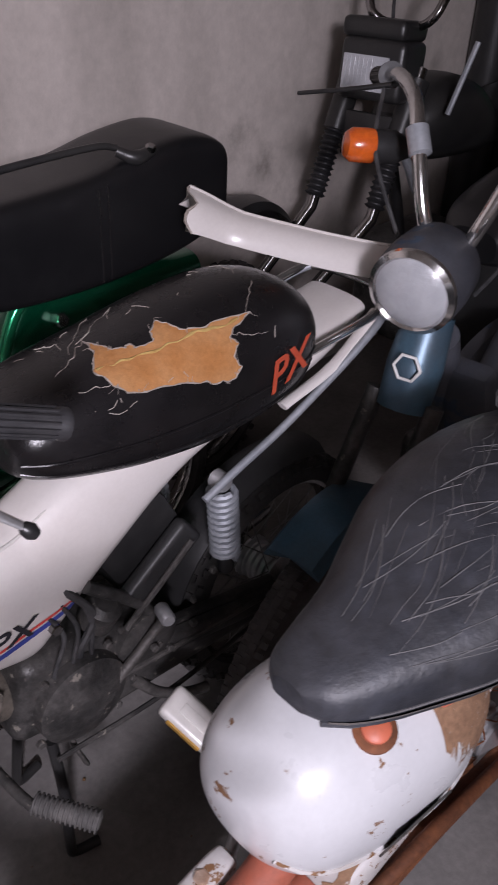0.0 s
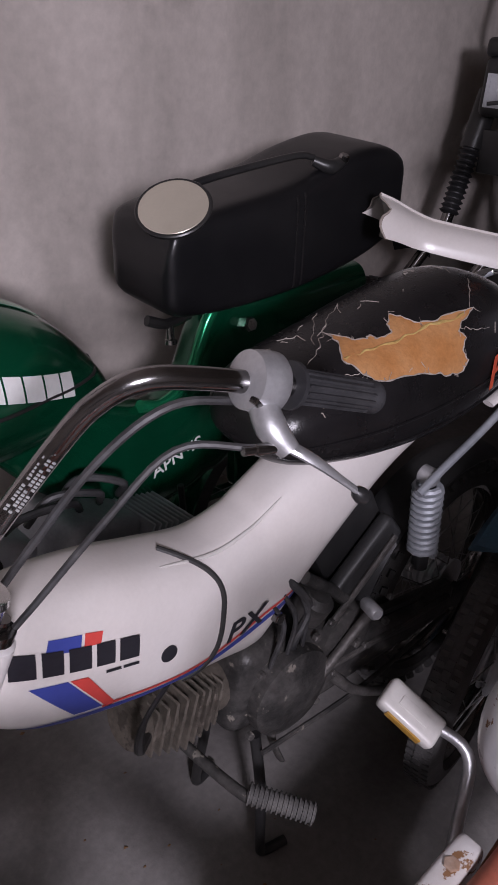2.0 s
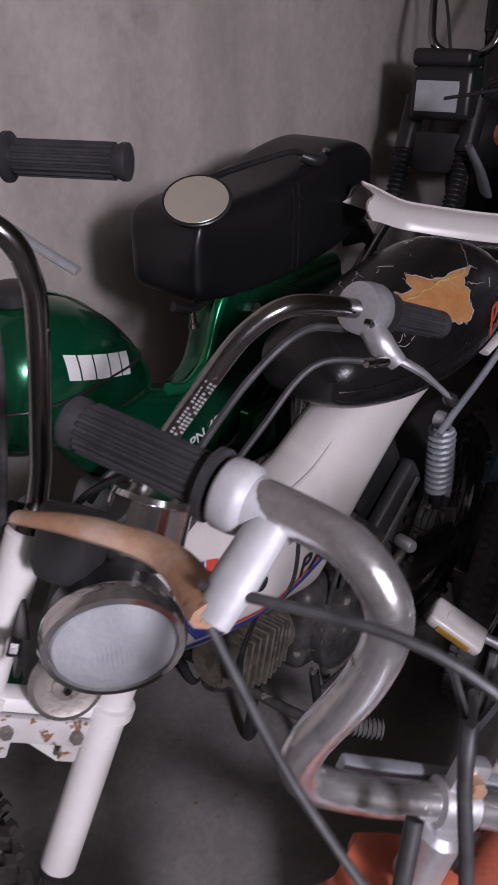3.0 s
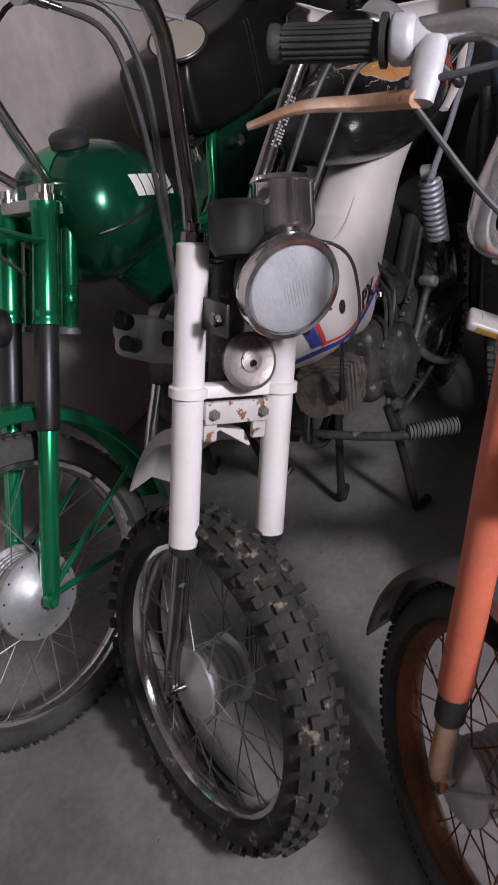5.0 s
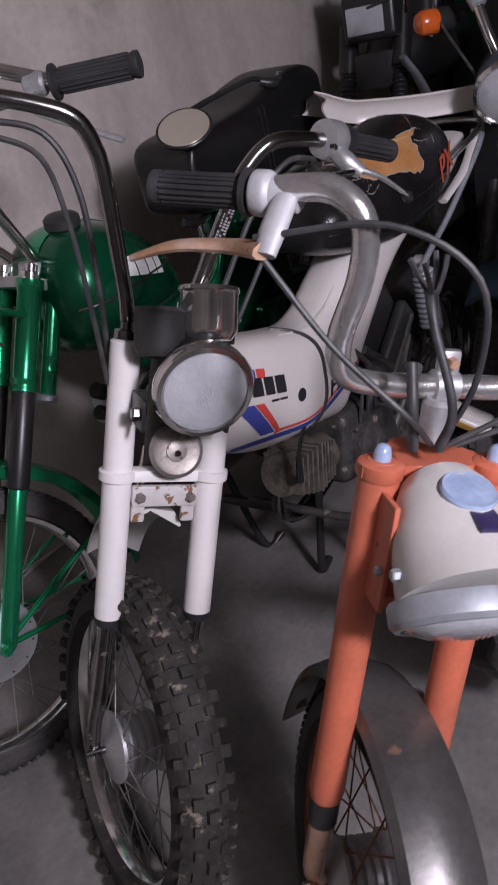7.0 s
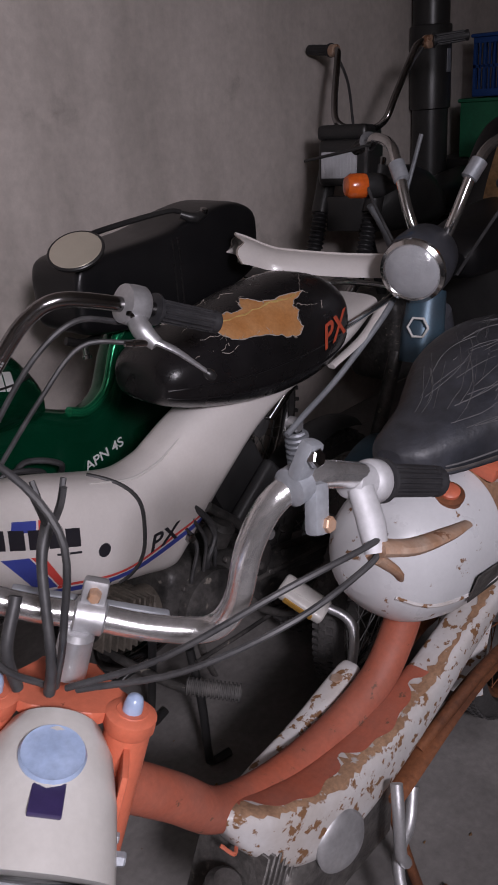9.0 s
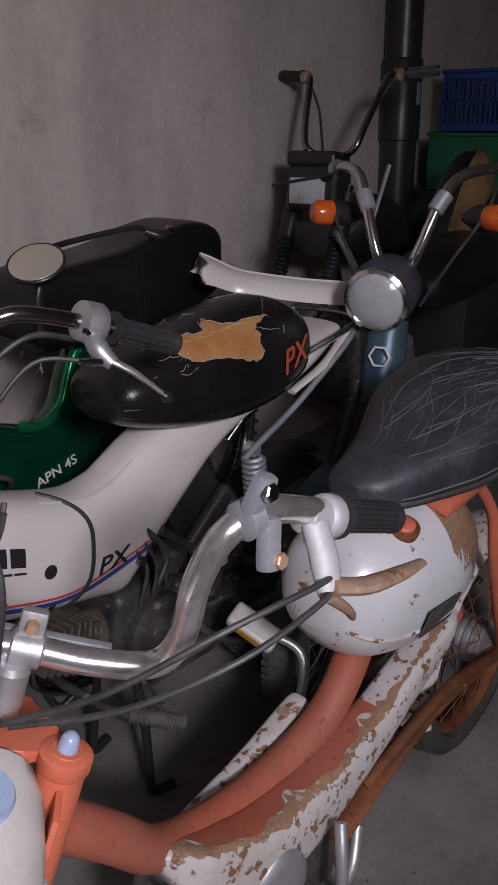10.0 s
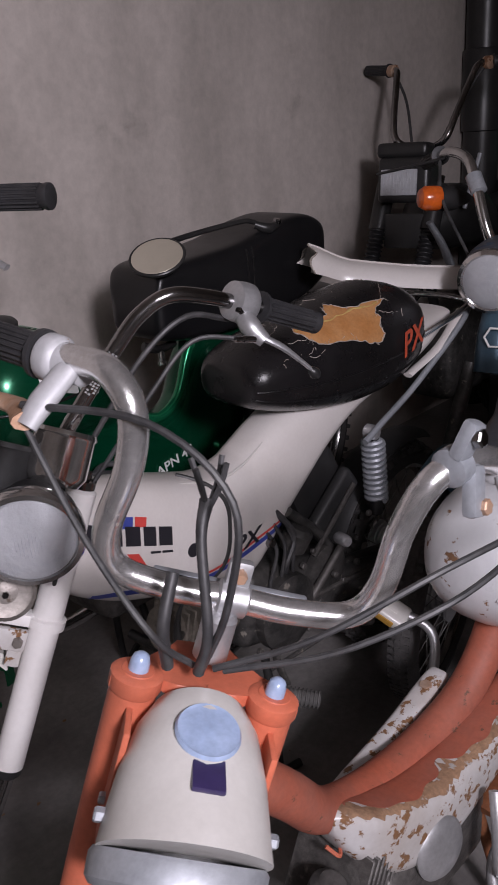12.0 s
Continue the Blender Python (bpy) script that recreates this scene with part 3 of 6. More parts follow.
def white_moped():
    t = empty("white_moped", (0.45, 0.86, 0), "white moped with torn black seat standing on concrete floor", "moped")
    a = V((0.379, -0.107, 0.919)).normalized()           # steering axis, upwards
    d = V((0.76, -0.54, -0.36))
    d = (d - d.dot(a) * a).normalized()                  # towards the moped's left
    f = d.cross(a).normalized()                          # ahead
    top = V((0.006, 0.755, 0.888))
    S = lambda side, up, ahead=0.0: top + d * side + a * up + f * ahead
    fk = 0.074
    # wheel
    c = V((-0.258, 0.836, 0.274))
    wheel(t, c, V((0.85, -0.38, -0.36)), 0.284, 0.084, rim_depth=0.05, tyre=MUDDY, rim=CHROME, hub_r=0.060, hub_w=0.085, tread="knobby")
    wheel(t, (1.10, 0.885, 0.285), (0.06, -1, 0), 0.272, 0.078, tyre=RUBBER, rim=CHROME_DARK, tread="knobby", name="rear_wheel", seed=2)
    # fork legs
    for s in (-1, 1):
        p_top, p_bot = S(s * fk, 0.02), S(s * fk, -0.432)
        leg = part("fork_leg", lathe([(0.016, 0), (0.0228, 0.004), (0.0228, 0.447), (0.016, 0.452)], p_bot, a, n=24), WHITE_FORK, t)
        part("fork_cap", lathe([(0.019, 0), (0.019, 0.012), (0.010, 0.014), (0.010, 0.024)], p_top, a, n=16), CHROME_DARK, leg)
        part("fork_boot", lathe([(0.017, 0.03), (0.0225, 0.026), (0.0225, -0.006), (0.018, -0.012)], p_bot, a, n=20), GRIP, leg)
        ax = c + d * (s * 0.072)
        part("fork_slider", tube([p_bot, p_bot + (ax - p_bot) * 0.6, ax + a * 0.05, ax - a * 0.012], [0.0155, 0.0155, 0.013, 0.012], n=14), CHROME_DARK, leg)
        clamp(leg, S(s * fk, -0.190), a, 0.0285, 0.020, WHITE_FORK, "fork_collar")
    m = axes(d, a)
    part("lower_yoke", box(S(0, -0.190), (0.14, 0.03, 0.020), m, 0.006), WHITE_FORK, t)
    part("upper_yoke", box(S(0, 0.010, -0.02), (0.14, 0.05, 0.018), m, 0.006), BLACK, t)
    part("steering_head", lathe([(0.026, -0.20), (0.026, 0.0)], S(0, 0, -0.035), a, n=20), ENGINE_DARK, t)
    hbk = part("horn_bracket", box(S(0.0, -0.222, 0.010), (0.105, 0.012, 0.034), m, 0.004), WHITE_RUST, t, "dirty off-white bracket plate")
    for s in (-1, 1):
        bolt(hbk, S(s * 0.040, -0.222, 0.016), f, 0.008, 0.010, ALLOY_WORN)
        part("bracket_tab", box(S(s * 0.040, -0.250, 0.004), (0.022, 0.010, 0.034), m, 0.004), WHITE_RUST, hbk)
    hb = part("horn", lathe([(0.022, -0.028), (0.030, -0.012), (0.041, -0.004), (0.042, 0.004), (0.036, 0.008), (0.030, 0.006), (0.016, 0.006), (0.016, 0.009), (0.005, 0.011)], S(0.006, -0.143, 0.030), f * 0.95 + a * 0.2, n=28), ALLOY_WORN, t)
    bolt(hb, S(0.006, -0.143, 0.030) + f * 0.012, f, 0.005, 0.005)
    # mudguard arch over the front tyre
    part("mudguard", ring_band(0.3, [(0.315, -0.052), (0.338, -0.040), (0.345, 0.0), (0.338, 0.040), (0.315, 0.052), (0.312, 0.050), (0.341, 0.0), (0.312, -0.050)], c + a * 0.075, d, n=32, start=10, sweep=58), LAMP_WHITE, t, "off-white plastic front mudguard")
    # headlight
    hl = V((-0.063, 0.645, 0.870))
    hd = (f * 0.95 - a * 0.26).normalized()
    head = part("headlight", lathe([(0.025, -0.095), (0.046, -0.082), (0.062, -0.05), (0.067, -0.02), (0.069, -0.016)], hl, hd, n=40), BLACK, t)
    part("rim_ring", lathe([(0.067, -0.024), (0.0715, -0.020), (0.0725, -0.008), (0.069, 0.000), (0.0625, 0.001), (0.0625, -0.006)], hl, hd, n=48), CHROME, head)
    part("reflector", lathe([(0.0622, -0.0075), (0.056, -0.022), (0.044, -0.036), (0.026, -0.045), (0.001, -0.048)], hl, hd, n=40), REFLECTOR, head)
    part("bulb", lathe([(0.004, -0.046), (0.007, -0.042), (0.008, -0.028), (0.005, -0.021), (0.001, -0.019)], hl, hd, n=16), LENS, head)
    part("lens", lathe([(0.062, -0.006), (0.059, 0.000), (0.044, 0.006), (0.022, 0.0088), (0.001, 0.0095)], hl, hd, n=48), LENS, head)
    lens_ribs(head, hl, hd, 0.058, 0.0092, 26)
    for s in (-1, 1):
        ear = part("lamp_ear", box(S(s * 0.062, -0.075, 0.045), (0.006, 0.10, 0.045), m, 0.003), BLACK, t)
        bolt(ear, S(s * 0.066, -0.075, 0.075), d * s, 0.010, 0.010, CHROME_DARK)
    # instruments
    for q, rr, hh, mt in ((V((0.037, 0.684, 0.976)), 0.042, 0.068, CHROME), (V((-0.030, 0.722, 0.972)), 0.036, 0.062, PLASTIC)):
        g = part("gauge", lathe([(rr * 0.8, -hh), (rr, -hh * 0.8), (rr, -0.004), (rr * 1.06, 0), (rr * 1.02, 0.006), (rr * 0.9, 0.005)], q, a * 0.9 - f * 0.2, n=32), mt, t)
        part("dial_glass", lathe([(rr * 0.9, 0.003), (0.001, 0.005)], q, a * 0.9 - f * 0.2, n=28), BLACK, g)
    part("ignition_key", lathe([(0.011, 0), (0.011, 0.02), (0.004, 0.021), (0.004, 0.034), (0.012, 0.036), (0.012, 0.046)], S(0.01, 0.03, 0.0), a, n=14), CHROME, t)
    # handlebar: its left half, and the right half mirrored through the steering plane
    left = [V((0.040, 0.770, 0.885)), V((0.085, 0.752, 0.955)), V((0.160, 0.702, 1.075)), V((0.190, 0.682, 1.112)), V((0.222, 0.662, 1.130)), V((0.270, 0.648, 1.122)), V((0.345, 0.635, 1.097)), V((0.39, 0.629, 1.081))]
    bd_ = V((0.824, -0.435, -0.363)).normalized()        # the bar's own cross line, set a little askew in its clamps
    mid = V((-0.002, 0.752, 0.915))
    mirror = lambda p: p - 2 * (p - mid).dot(bd_) * bd_
    hb = part("handlebar", tube([mirror(p) for p in reversed(left)] + left, 0.0115, n=16, k=6), CHROME_DARK, t)
    for side in (0, 1):
        g = (lambda p: mirror(V(p))) if side else (lambda p: V(p))
        i0, i1 = g((0.372, 0.632, 1.088)), g((0.490, 0.617, 1.040))
        grip(hb, i0, i1, 0.0165, GRIP, 14)
        ax = i1 - i0
        h = part("switch_housing", lathe([(0.016, -0.026), (0.029, -0.022), (0.031, -0.006), (0.031, 0.008), (0.028, 0.012), (0.016, 0.014)], g((0.343, 0.636, 1.099)), ax, n=26), ALLOY, hb)
        part("lever_perch", tube([g((0.335, 0.637, 1.095)), g((0.325, 0.605, 1.070)), g((0.332, 0.585, 1.050))], [0.014, 0.016, 0.011], n=12), ALLOY, h)
        bolt(h, g((0.318, 0.622, 1.095)), g((0.318, 0.602, 1.095)) - g((0.318, 0.622, 1.095)), 0.006, 0.01)
        lv = lever(hb, [g((0.325, 0.595, 1.060)), g((0.350, 0.570, 1.040)), g((0.375, 0.556, 1.015)), g((0.396, 0.548, 0.994))], [0.009, 0.0085, 0.006, 0.0055], ALLOY)
        part("lever_ball", lathe([(0.003, -0.012), (0.0075, -0.006), (0.009, 0.002), (0.006, 0.009), (0.001, 0.011)], g((0.397, 0.547, 0.991)), g((0.397, 0.547, 0.991)) - g((0.375, 0.556, 1.015)), n=16), BLACK, lv)
        part("adjuster", lathe([(0.006, 0), (0.006, 0.02), (0.0045, 0.021), (0.0045, 0.034)], g((0.318, 0.592, 1.056)), g((0.28, 0.60, 1.062)) - g((0.318, 0.592, 1.056)), n=10), CHROME_DARK, h)
        part("cable", tube([g((0.30, 0.598, 1.06)), g((0.235, 0.635, 1.065)), g((0.17, 0.66, 1.0)), g((0.10, 0.70, 0.90)), g((0.05, 0.74, 0.82))], 0.0038, n=8), CABLE, hb)
        part("wire", tube([g((0.33, 0.655, 1.075)), g((0.25, 0.66, 1.095)), g((0.185, 0.685, 1.05)), g((0.12, 0.725, 0.95)), g((0.07, 0.76, 0.86))], 0.0045, n=8), CABLE, hb)
    q0, q1 = V((0.116, 0.731, 1.005)), V((0.150, 0.709, 1.058))
    dd = (q1 - q0).normalized()
    nn = V((-0.55, -0.75, 0.1))
    nn = (nn - nn.dot(dd) * dd).normalized()
    bm = bmesh.new()
    for i in range(16):
        for j in range(3):
            if (i * 7 + j * 5) % 6 == 0:
                continue
            p = q0 + (q1 - q0) * (i / 15) + nn.cross(dd) * (j - 1) * 0.005 + nn * (0.0114 - 0.0011 * (j - 1) ** 2)
            box(p, (0.0026, 0.0034, 0.001), axes(dd, nn), 0, bm)
    part("sticker_text", bm, FADED_PRINT, hb, "worn sticker with unreadable white print", smooth=False)
    # bodywork
    body = Loft([(0.045, 0.822, 0.690, 0.80, 0.035), (0.09, 0.826, 0.648, 0.825, 0.060), (0.16, 0.832, 0.605, 0.822, 0.072), (0.25, 0.842, 0.566, 0.798, 0.078),
                 (0.34, 0.850, 0.538, 0.765, 0.078), (0.43, 0.856, 0.512, 0.738, 0.074), (0.50, 0.860, 0.490, 0.745, 0.070), (0.535, 0.861, 0.505, 0.760, 0.069),
                 (0.60, 0.863, 0.560, 0.790, 0.068), (0.68, 0.866, 0.622, 0.815, 0.068), (0.78, 0.870, 0.696, 0.835, 0.070), (0.88, 0.873, 0.745, 0.84, 0.074),
                 (1.0, 0.876, 0.775, 0.845, 0.082), (1.12, 0.878, 0.815, 0.875, 0.085), (1.24, 0.88, 0.865, 0.90, 0.07)], n=32, square=2.9)
    bd = part("bodywork", body.mesh(), WHITE, t)
    # seam, hole, stripes and marks
    seam = [body.at(0.35 + 0.068 * math.sin(math.pi * q), 92 + 140 * q, 0.001) for q in (i / 14 for i in range(15))]
    part("seam_strip", tube(seam, 0.0042, n=8, k=2), PLASTIC, bd)
    # black disc on the panel; its colour stands for shade inside the hole
    hp = body.at(0.312, 182)
    part("hole", lathe([(0.013, 0.0), (0.013, 0.0015), (0.001, 0.0016)], hp + V((0, -0.0008, 0)), (0, -1, 0.0), n=24), BLACK_PRINT, bd, "dark oval hole in white side panel")
    line = [(0.205, 0.634), (0.28, 0.602), (0.358, 0.577), (0.42, 0.582), (0.495, 0.586), (0.585, 0.594)]
    part("red_stripe", body.stripe(line, 0.0055), RED, bd, "thin red stripe")
    part("blue_stripe", body.stripe([(0.10, 0.655)] + [(x, z - 0.012) for x, z in line], 0.011), BLUE_PRINT, bd, "blue stripe along lower edge")
    part("blue_block", body.panel(((0.112, 0.730), (0.160, 0.712), (0.205, 0.632), (0.165, 0.646))), BLUE_PRINT, bd, "blue printed block")
    part("red_block", body.panel(((0.163, 0.711), (0.187, 0.701), (0.222, 0.629), (0.208, 0.632)), 0.0016), RED, bd, "slanted red printed block")
    part("blue_corner", body.panel(((0.146, 0.782), (0.188, 0.766), (0.182, 0.748), (0.138, 0.766))), BLUE_PRINT, bd)
    part("red_corner", body.panel(((0.192, 0.765), (0.216, 0.754), (0.210, 0.740), (0.187, 0.748))), RED, bd)
    part("tank_mark", body.blocks((0.094, 0.772), (0.264, 0.700), (1.0, 0.85, 0.95, 0.85, 0.95), 0.033, 0.22, 0.0026, 0.12), BLACK_PRINT, bd, "row of black printed blocks", smooth=False)
    part("tank_mark_small", body.blocks((0.212, 0.692), (0.262, 0.672), (1.0, 1.1), 0.0045, 0.15, 0.0018), BLACK_PRINT, bd, smooth=False)
    part("lettering", text_mesh("PX", 0.046, slant(body.side(0.458, 0.598, 0.0026), (0.071, 0.004, -0.002), (0.02, 0, 1), (-0.03, -1, -0.05)), shear=0.3, squeeze=1.35), BLACK_PRINT, bd, "black letters on white panel", smooth=False)
    bolt(bd, body.at(0.535, 206), (0, -1, 0), 0.011, 0.014)
    part("panel_lip", tube([body.at(x, 113 + 20 * (x - 0.33), 0.0) for x in np.linspace(0.33, 0.56, 14)], [0.0012 + 0.0022 * math.sin(math.pi * i / 13) for i in range(14)], n=8, k=2), LAMP_WHITE, bd, "scuffed raised panel edge")
    # seat
    seat = Loft([(0.500, 0.856, 0.874, 0.908, 0.030), (0.504, 0.856, 0.860, 0.922, 0.056), (0.513, 0.856, 0.850, 0.934, 0.076), (0.54, 0.857, 0.836, 0.952, 0.095), (0.60, 0.860, 0.815, 0.968, 0.110), (0.70, 0.863, 0.790, 0.982, 0.122),
                 (0.82, 0.866, 0.772, 1.002, 0.128), (0.93, 0.868, 0.772, 1.010, 0.127), (1.00, 0.868, 0.788, 1.000, 0.120), (1.05, 0.868, 0.812, 0.980, 0.104), (1.075, 0.868, 0.832, 0.955, 0.082), (1.084, 0.868, 0.855, 0.925, 0.04)],
                n=36, square=2.3, square_low=3.0)
    st = part("seat", seat.mesh(), VINYL, t, "torn black vinyl moped seat")
    rnd = random.Random(5)
    # the tear, as x and angle round its ragged edge
    tear = [(0.671, 88), (0.668, 101), (0.645, 117), (0.655, 132), (0.670, 145), (0.705, 151), (0.75, 156), (0.785, 163), (0.818, 169), (0.850, 171), (0.864, 165),
            (0.853, 156), (0.868, 149), (0.857, 142), (0.873, 136), (0.913, 131), (0.863, 127), (0.818, 125), (0.791, 119), (0.783, 110), (0.772, 103),
            (0.752, 109), (0.745, 117), (0.718, 115), (0.714, 109), (0.706, 111), (0.690, 107), (0.684, 100)]
    rim = []
    for (x0, a0_), (x1, a1_) in zip(tear, tear[1:] + tear[:1]):
        for q in (0, 0.25, 0.5, 0.75):
            w = 0.0 if q == 0 else 1.0
            rim.append((x0 + (x1 - x0) * q + w * rnd.uniform(-0.002, 0.002), a0_ + (a1_ - a0_) * q + w * rnd.uniform(-1.1, 1.1)))
    bm = bmesh.new()
    vs = [bm.verts.new((x, al / 1000, 0)) for x, al in rim]
    es = [bm.edges.new((p, q)) for p, q in zip(vs, vs[1:] + vs[:1])]
    bmesh.ops.triangle_fill(bm, edges=es, use_beauty=True, normal=(0, 0, 1))
    bmesh.ops.subdivide_edges(bm, edges=bm.edges[:], cuts=3, use_grid_fill=True)
    for v in bm.verts:
        v.co = seat.at(v.co.x, v.co.y * 1000, 0.0014)
    part("foam", bm, FOAM, st, "exposed yellow seat foam")
    rg = [(0.650 + 0.0125 * i, 118 + 14 * i / 19) for i in range(20)]
    part("foam_ridge", tube([seat.at(x, al + rnd.uniform(-2, 2), 0.0004) for x, al in rg], [rnd.uniform(0.0008, 0.0034) for i in range(20)], n=7, k=2), FOAM_RIDGE, st, "raised pale yellow foam ridge")
    edge = [seat.at(x, al, 0.0016) for x, al in rim]
    for k0 in range(0, len(edge), 14):
        run = edge[k0:k0 + 15]
        if len(run) > 2:
            part("torn_edge", tube(run, [0.0003 + 0.0012 * abs(math.sin((i + k0) * 1.9)) for i in range(15)], n=5, k=2), TORN, st, "pale frayed edge of torn vinyl")
    for i in range(26):
        x, al = rim[rnd.randrange(len(rim))]
        part("frayed_thread", tube([seat.at(x, al, 0.001), seat.at(x + rnd.uniform(-0.006, 0.006), al + rnd.uniform(-4, 4), 0.003), seat.at(x + rnd.uniform(-0.012, 0.012), al + rnd.uniform(-7, 7), 0.0015)], [0.0006, 0.0004, 0.0002], n=4, k=2), TORN, st)
    for _ in range(26):
        x, al = rnd.uniform(0.56, 1.0), rnd.choice((rnd.uniform(70, 92), rnd.uniform(150, 158)))
        if 0.66 < x < 0.94 and 94 < al < 150:
            continue
        dx, da = rnd.uniform(-0.03, 0.03), rnd.uniform(-8, 8)
        part("crack", tube([seat.at(x + dx * q, al + da * q + rnd.uniform(-2, 2), 0.0006) for q in (0, 0.5, 1)], 0.0007, n=4, k=2), TORN, st)
    for x0, x1, al0, al1 in ((0.60, 0.672, 106, 88), (0.672, 0.76, 88, 66), (0.64, 0.72, 92, 62), (0.90, 0.965, 130, 104), (0.87, 0.93, 142, 150), (0.61, 0.655, 128, 134)):
        part("crack", tube([seat.at(x0 + (x1 - x0) * i / 9, al0 + (al1 - al0) * i / 9 + rnd.uniform(-2, 2), 0.0004) for i in range(10)], [0.0003 + 0.0007 * rnd.random() for i in range(10)], n=4, k=2), TORN, st)
    for al in (185, 205):
        part("seat_seam", tube([seat.at(x, al, 0.0004) for x in np.linspace(0.512, 1.065, 20)], 0.0022, n=6, k=2), VINYL, st)
    part("lettering", text_mesh("PX", 0.070, on_surface(seat.at(0.955, 178) + V((0.004, -0.006, -0.01)), (0.85, 0.05, 0.16), (0.12, -1, 0.12)), shear=0.4, squeeze=1.15), ORANGE_RED, st, "orange-red letters on black seat", smooth=False)
    # side rail and shock absorber
    for y in (-1, 1):
        o = 0.868 + y * 0.12
        part("side_rail", tube([(0.80, o, 0.700), (0.86, o, 0.725), (1.0, o, 0.780), (1.20, o, 0.888), (1.30, o * 0.6 + 0.35, 0.925)], 0.0072, n=12), STEEL, t)
        sh = part("shock_absorber", lathe([(0.015, 0), (0.015, 0.05), (0.008, 0.06), (0.008, 0.2)], (0.868, o + 0.02 * -y, 0.50), V((-0.02, 0, 1)), n=16), BLACK, t)
        spring(sh, (0.868, o + 0.02 * -y, 0.535), (0.855, o + 0.02 * -y, 0.685), 0.0225, 0.0062, 11, STEEL)
        part("shock_eye", lathe([(0.012, -0.016), (0.017, -0.012), (0.017, 0.012), (0.012, 0.016)], (0.851, o + 0.02 * -y, 0.703), (0, 1, 0), n=18), ALLOY, sh)
        part("swing_arm", tube([(0.62, 0.87 + y * 0.07, 0.40), (0.85, 0.87 + y * 0.085, 0.36), (1.10, 0.885 + y * 0.085, 0.285)], 0.018, n=12, flat=1.5), ENGINE_DARK, t)
    part("tail_strip", tube([(0.98, 0.76, 0.80), (1.10, 0.755, 0.84), (1.22, 0.77, 0.90)], 0.012, n=10, flat=0.5), WHITE, t)
    part("rack", tube([(1.00, 0.78, 0.86), (1.22, 0.76, 0.905), (1.27, 0.80, 0.915), (1.27, 0.94, 0.915), (1.22, 0.98, 0.905), (1.02, 0.97, 0.865)], 0.008, n=10), CHROME, t)
    # engine
    eng = part("crankcase", box((0.60, 0.865, 0.395), (0.30, 0.15, 0.17), axes((1, 0, -0.22), (0.22, 0, 1)), 0.035, seg=4), ENGINE_DARK, t)
    part("clutch_cover", lathe([(0.085, 0), (0.083, 0.022), (0.06, 0.034), (0.02, 0.038), (0.001, 0.038)], (0.56, 0.79, 0.39), (0, -1, 0), n=30), ENGINE_DARK, eng)
    part("sprocket_cover", lathe([(0.065, 0), (0.062, 0.016), (0.04, 0.025), (0.001, 0.026)], (0.70, 0.795, 0.42), (0, -1, 0), n=26), ENGINE_DARK, eng)
    part("carburettor", lathe([(0.02, -0.03), (0.032, -0.02), (0.032, 0.02), (0.02, 0.03)], (0.62, 0.80, 0.53), (0.3, -0.4, 1), n=20), ENGINE_DARK, eng)
    dx = V((0.92, 0.05, -0.25)).normalized()
    for i in range(9):
        p = V((0.30, 0.845, 0.462)) + dx * (i * 0.0165)
        part("cooling_fin", box(p, (0.0055, 0.112 - 0.004 * abs(i - 4), 0.108 - 0.006 * abs(i - 4)), axes(dx, (0, 0, 1)), 0.0025, None, 1), CYLINDER, eng)
    part("cylinder", lathe([(0.045, -0.02), (0.045, 0.16)], (0.30, 0.845, 0.462), dx, n=20), CYLINDER, eng)
    part("spark_plug", tube([(0.29, 0.80, 0.47), (0.26, 0.775, 0.49), (0.27, 0.77, 0.55), (0.36, 0.80, 0.58)], [0.007, 0.009, 0.004, 0.004], n=8), BLACK, eng)
    part("chain_guard", box((0.86, 0.80, 0.37), (0.34, 0.02, 0.05), axes((1, 0, -0.22), (0, 0, 1)), 0.008), ENGINE_DARK, t)
    part("air_box", box((0.74, 0.875, 0.58), (0.16, 0.11, 0.17), axes((1, 0, 0.5), (-0.5, 0, 1)), 0.02), BLACK, t)
    part("exhaust", tube([(0.34, 0.90, 0.42), (0.36, 0.93, 0.30), (0.5, 0.96, 0.22), (0.8, 0.99, 0.26), (1.2, 1.0, 0.33)], [0.014, 0.014, 0.02, 0.032, 0.03], n=14), CHROME_DARK, t)
    for p in ((0.50, 0.79, 0.46), (0.62, 0.785, 0.47), (0.48, 0.79, 0.33), (0.63, 0.785, 0.31), (0.70, 0.765, 0.42), (0.80, 0.78, 0.40)):
        bolt(eng, p, (0, -1, 0), 0.008, 0.01, ENGINE)
    part("hose", tube([(0.56, 0.80, 0.62), (0.60, 0.785, 0.55), (0.57, 0.785, 0.49), (0.58, 0.80, 0.44)], 0.007, n=8), CABLE, t)
    cg = part("chain_case", box((0.80, 0.79, 0.345), (0.46, 0.035, 0.075), axes((1, 0.03, -0.12), (0.12, 0, 1)), 0.016, seg=3), ENGINE_DARK, t)
    part("case_ridge", tube([(0.60, 0.770, 0.395), (0.80, 0.770, 0.372), (1.0, 0.775, 0.345)], 0.006, n=8), ENGINE, cg)
    part("kick_lever", tube([(0.66, 0.775, 0.36), (0.70, 0.755, 0.31), (0.76, 0.745, 0.27), (0.80, 0.735, 0.26)], [0.012, 0.010, 0.009, 0.011], n=10), ENGINE, t)
    part("side_box", box((0.745, 0.80, 0.56), (0.17, 0.03, 0.065), axes((0.80, 0, 0.6), (-0.6, 0, 0.8)), 0.014, seg=3), PLASTIC, t)
